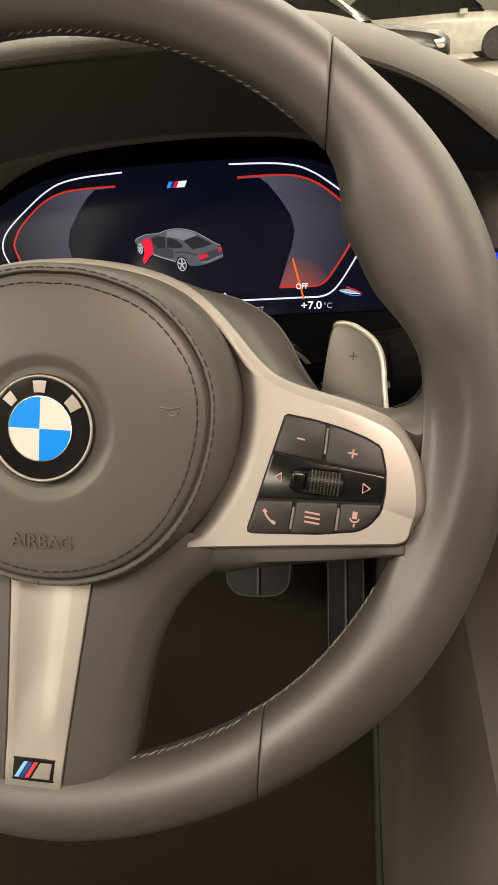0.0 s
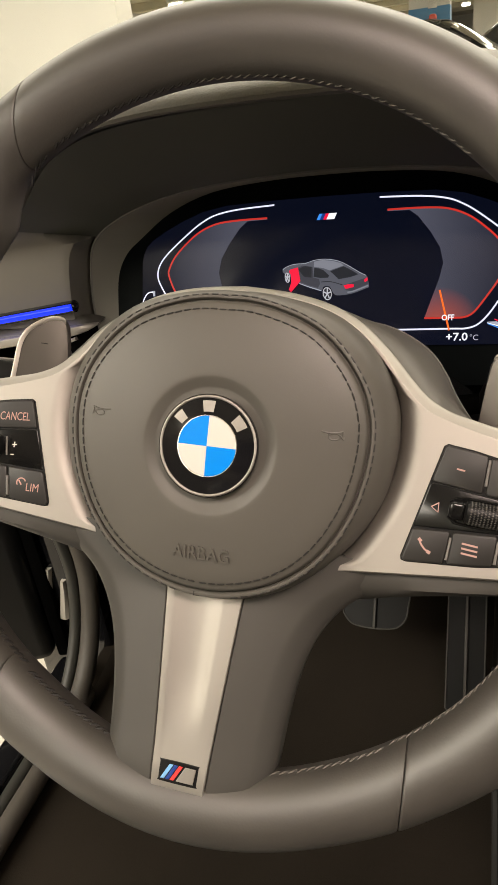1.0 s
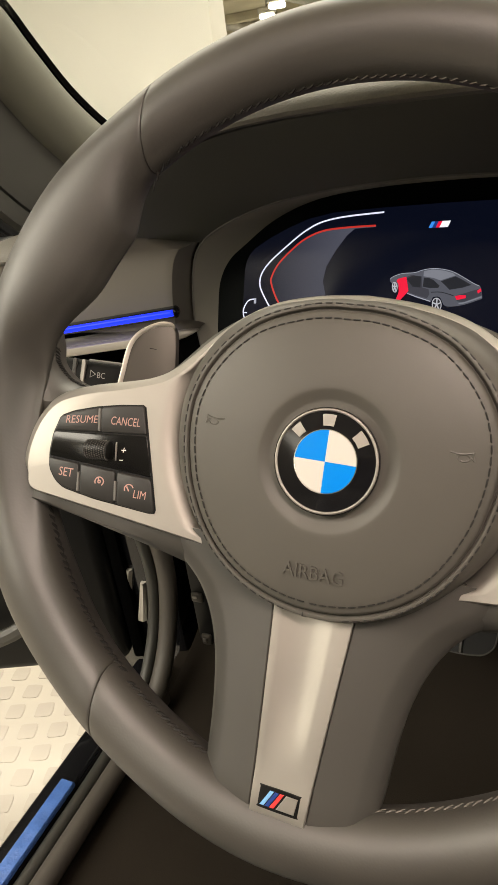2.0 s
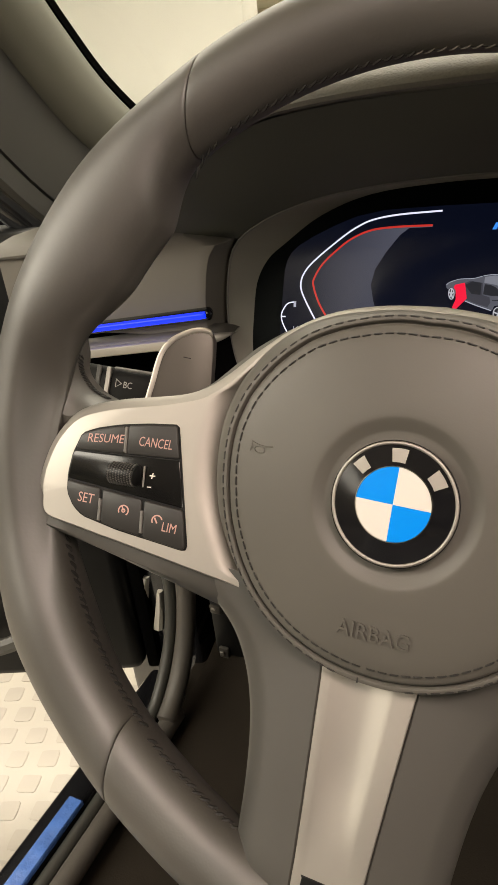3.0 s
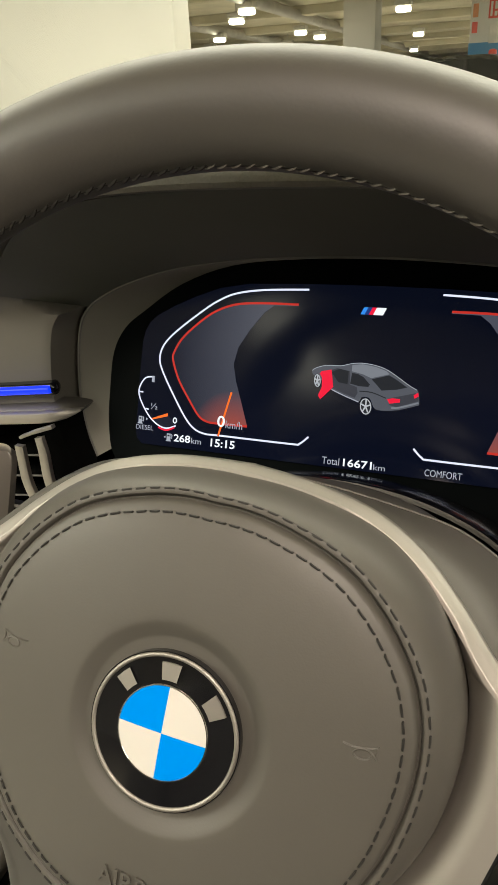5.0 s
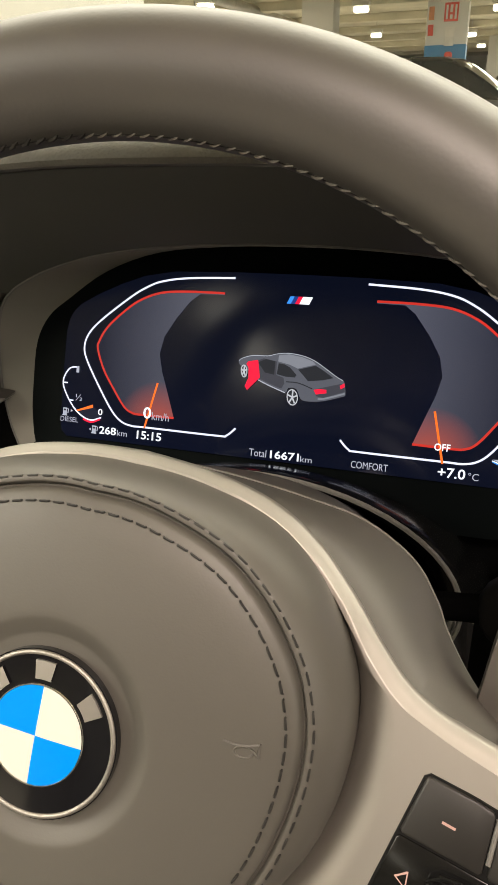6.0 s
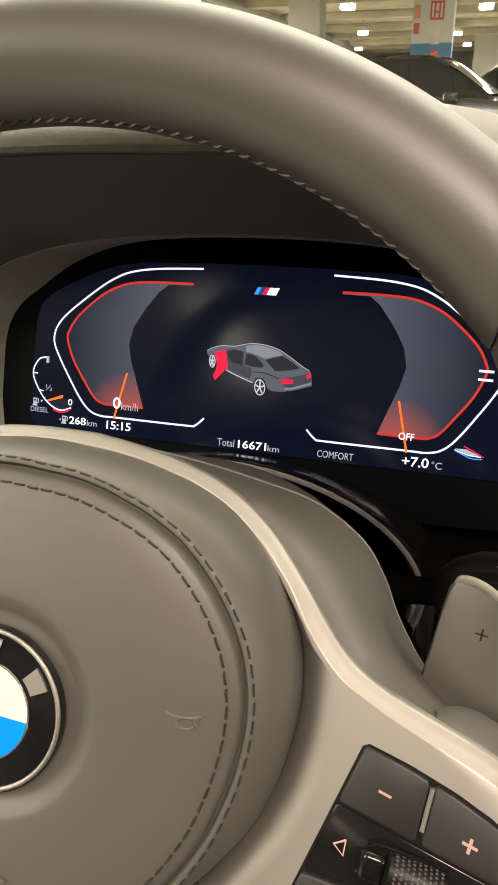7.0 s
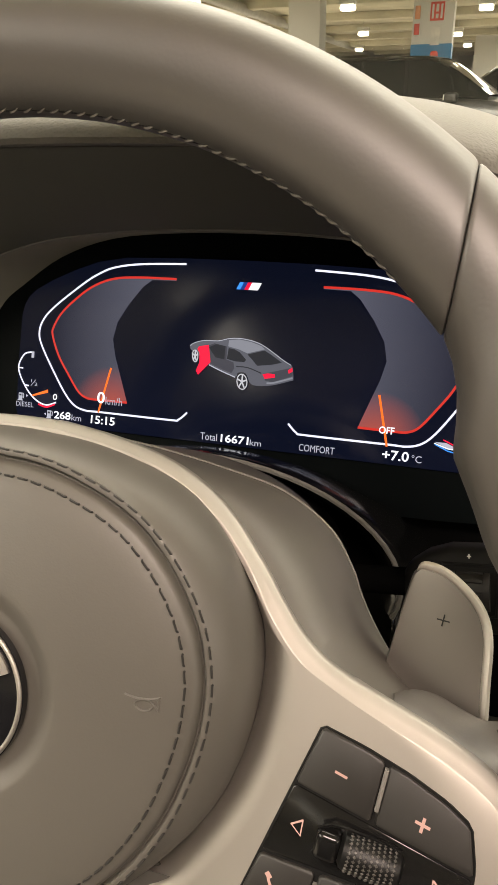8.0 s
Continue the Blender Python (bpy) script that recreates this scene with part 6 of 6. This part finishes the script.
for x in (-7.0, -4.6, 1.4):
    pipe = thing("air_duct", pose(x, 0, CEILING - 0.15), "long galvanised duct under the ceiling", "duct")
    part("duct_run", tube([(0, y, 0) for y in range(8, 41, 4)], 0.10, sides=12), DUCT, pipe)


CAR_GLASS = surface("car_glass", (0.006, 0.007, 0.006), 0.10, bump=0, spread=0.2, wear=1.5, spec=0.14)
SCREEN_GLASS = surface("front_screen_glass", (0.016, 0.018, 0.016), 0.05, scale=3, bump=0.06, spread=0.3, wear=1.0, spec=1.0)


def parked_car(x, y, turn, paint, label, high=1.45, long=4.6):
    """A parked car: body from stations along its length, windows, wheels, lamps."""
    ob = thing("parked_car", pose(x, y, 0, 0, 0, turn), label, "car", "parked cars")
    h = long / 2
    st = [(-h, 0.45, 0.75, 0.60), (-h + 0.12, 0.28, 0.95, 0.80), (-h + 0.6, 0.22, 1.0, 0.88), (-0.6, 0.20, 1.0, 0.90), (0.7, 0.20, 0.98, 0.90), (h - 0.9, 0.22, 0.92, 0.88), (h - 0.2, 0.26, 0.80, 0.82), (h, 0.40, 0.66, 0.62)]
    rings = []
    for px, z0, z1, w in curve(st, steps=3):
        rings.append([(px, -w * 0.9, z0), (px, -w, z0 + 0.15), (px, -w, z1 - 0.15), (px, -w * 0.93, z1 - 0.02), (px, 0, z1 + 0.02), (px, w * 0.93, z1 - 0.02), (px, w, z1 - 0.15), (px, w, z0 + 0.15), (px, w * 0.9, z0), (px, 0, z0)])
    part("body_shell", loft(rings, ends=True), paint, ob)
    cab = [(-h + 0.35, 0.96, 0.80, 0.0), (-h + 0.95, 0.96, 0.80, high - 1.0), (-0.2, 0.97, 0.80, high - 0.95), (0.45, 0.97, 0.80, high - 1.0), (1.15, 0.96, 0.80, 0.02)]
    rings = []
    for px, z, w, up in curve(cab, steps=3):
        rings.append([(px, -w, z - 0.05), (px, -w + 0.02, z), (px, -w * 0.80, z + up * 0.9), (px, -w * 0.7, z + up), (px, 0, z + up + 0.02), (px, w * 0.7, z + up), (px, w * 0.80, z + up * 0.9), (px, w - 0.02, z), (px, w, z - 0.05)])
    part("cabin", loft(rings, closed=False), CAR_GLASS, ob, "dark windows")
    rings = []
    for px, z, w, up in curve(cab[1:4], steps=3):
        rings.append([(px, -w * 0.76, z + up * 0.95), (px, -w * 0.68, z + up + 0.012), (px, 0, z + up + 0.035), (px, w * 0.68, z + up + 0.012), (px, w * 0.76, z + up * 0.95)])
    part("roof_panel", loft(rings, closed=False), paint, ob)
    stations = curve(cab, steps=6)
    rings = []
    for px, z, w, up in stations:
        if px > 0.52:
            rings.append([(px + 0.012, f * w * (0.97 - 0.19 * min(1.0, up * 2)), z + up * (1 - 0.12 * abs(f) ** 3) + 0.022) for f in (-0.95, -0.6, -0.2, 0.2, 0.6, 0.95)])
    part("front_screen", loft(rings, closed=False), SCREEN_GLASS, ob, "raked windscreen with bright reflections")
    for near in (-h + 0.98, -0.62, 0.10, 0.72):
        k = min(range(1, len(stations) - 1), key=lambda q: abs(stations[q][0] - near))
        for side in (-1, 1):
            line = []
            for u in (0.0, 0.35, 0.7, 1.0):
                px, z, w, up = stations[k]
                lean = 0.30 * (u if near > 0.3 else 0.25 * u) * (-1 if near > -1.0 else 0.6)
                line.append((px + lean * up, side * (w - 0.012 - w * 0.19 * u), z + up * 0.90 * u))
            part("window_pillar", tube(line, 0.028, sides=6, flat=0.5), STALK_PLASTIC, ob)
    for side in (-1, 1):
        part("waist_strip", tube([(px, side * 0.792, 0.975) for px in (-h + 0.75, -0.5, 0.4, 1.0)], 0.010, sides=6), STALK_PLASTIC, ob)
        for px in (-0.95, 0.0):
            part("door_handle", box(px, px + 0.20, side * 0.905 - 0.02, side * 0.905 + 0.02, 0.80, 0.83, 0.008), paint, ob)
    for wx in (-h + 0.85, h - 0.85):
        for wy in (-0.82, 0.82):
            tyre = bmesh.new()
            rr = []
            for dy, r in ((-0.11, 0.22), (-0.11, 0.30), (-0.07, 0.33), (0.07, 0.33), (0.11, 0.30), (0.11, 0.22)):
                rr.append([(wx + r * math.cos(2 * math.pi * k / 24), wy + dy, 0.33 + r * math.sin(2 * math.pi * k / 24)) for k in range(24)])
            t = part("wheel", loft(rr, ends=True, bm=tyre), RUBBER, ob)
            hub = bmesh.new()
            for k in range(5):
                join(hub, box(0.0, 0.21, -0.118, 0.118, -0.03, 0.03, 0.01, 1), pose(wx, wy, 0.33, 0, 72 * k))
            part("rim", hub, DARK_PLASTIC, t)
    for s in (-0.94, 0.94):
        part("wing_mirror", box(0.62, 0.78, s - 0.10, s + 0.10, 0.92, 1.03, 0.03, 3), paint, ob)
        part("mirror_glass", box(0.605, 0.618, s - 0.08, s + 0.08, 0.94, 1.01), CHROME, ob)
    for s in (-0.62, 0.62):
        part("headlight", box(h - 0.30, h - 0.04, s - 0.16, s + 0.16, 0.60, 0.72, 0.03), CHROME, ob)
        part("tail_light", box(-h - 0.01, -h + 0.2, s - 0.16, s + 0.16, 0.72, 0.84, 0.03), RED_PAINT, ob)
    return ob


BLACK_CAR = surface("black_car_paint", (0.012, 0.013, 0.013), 0.30, coat=0.3, bump=0)
WHITE_CAR = surface("white_car_paint", (0.78, 0.75, 0.68), 0.35, coat=0.3, bump=0)
parked_car(-0.8, 11.5, -8, BLACK_CAR, "black parked estate car seen from its side", 1.465)
parked_car(1.75, 18.2, 0, WHITE_CAR, "white parked car seen from its side", 1.55)

# ---- pieces last: the studded floor beside the sill ----
ground = bpy.data.objects["ground"]
stud = bmesh.new()
join(stud, prism([(0.018 * math.copysign(abs(math.cos(a)) ** 0.35, math.cos(a)), 0.018 * math.copysign(abs(math.sin(a)) ** 0.35, math.sin(a))) for a in [2 * math.pi * k / 12 for k in range(12)]], 0.0, 0.0009, 0.0004, 1))
first = part("floor_stud", stud, TILE_DARK, ground)
first.matrix_world = pose(-0.56, -0.2, 0.0)
rng = random.Random(3)
for i in range(18):
    for j in range(16):
        if i + j == 0:
            continue
        u, v = 0.060 * i, 0.060 * j
        ob = new("floor_stud", first.data)
        ob.parent = ground
        ob.matrix_world = pose(-0.56 - 0.93 * u - 0.02 * v, -0.24 + 0.9 * v - 0.35 * u + 0.2, 0.0, 0, 0, 20 + rng.uniform(-4, 4))
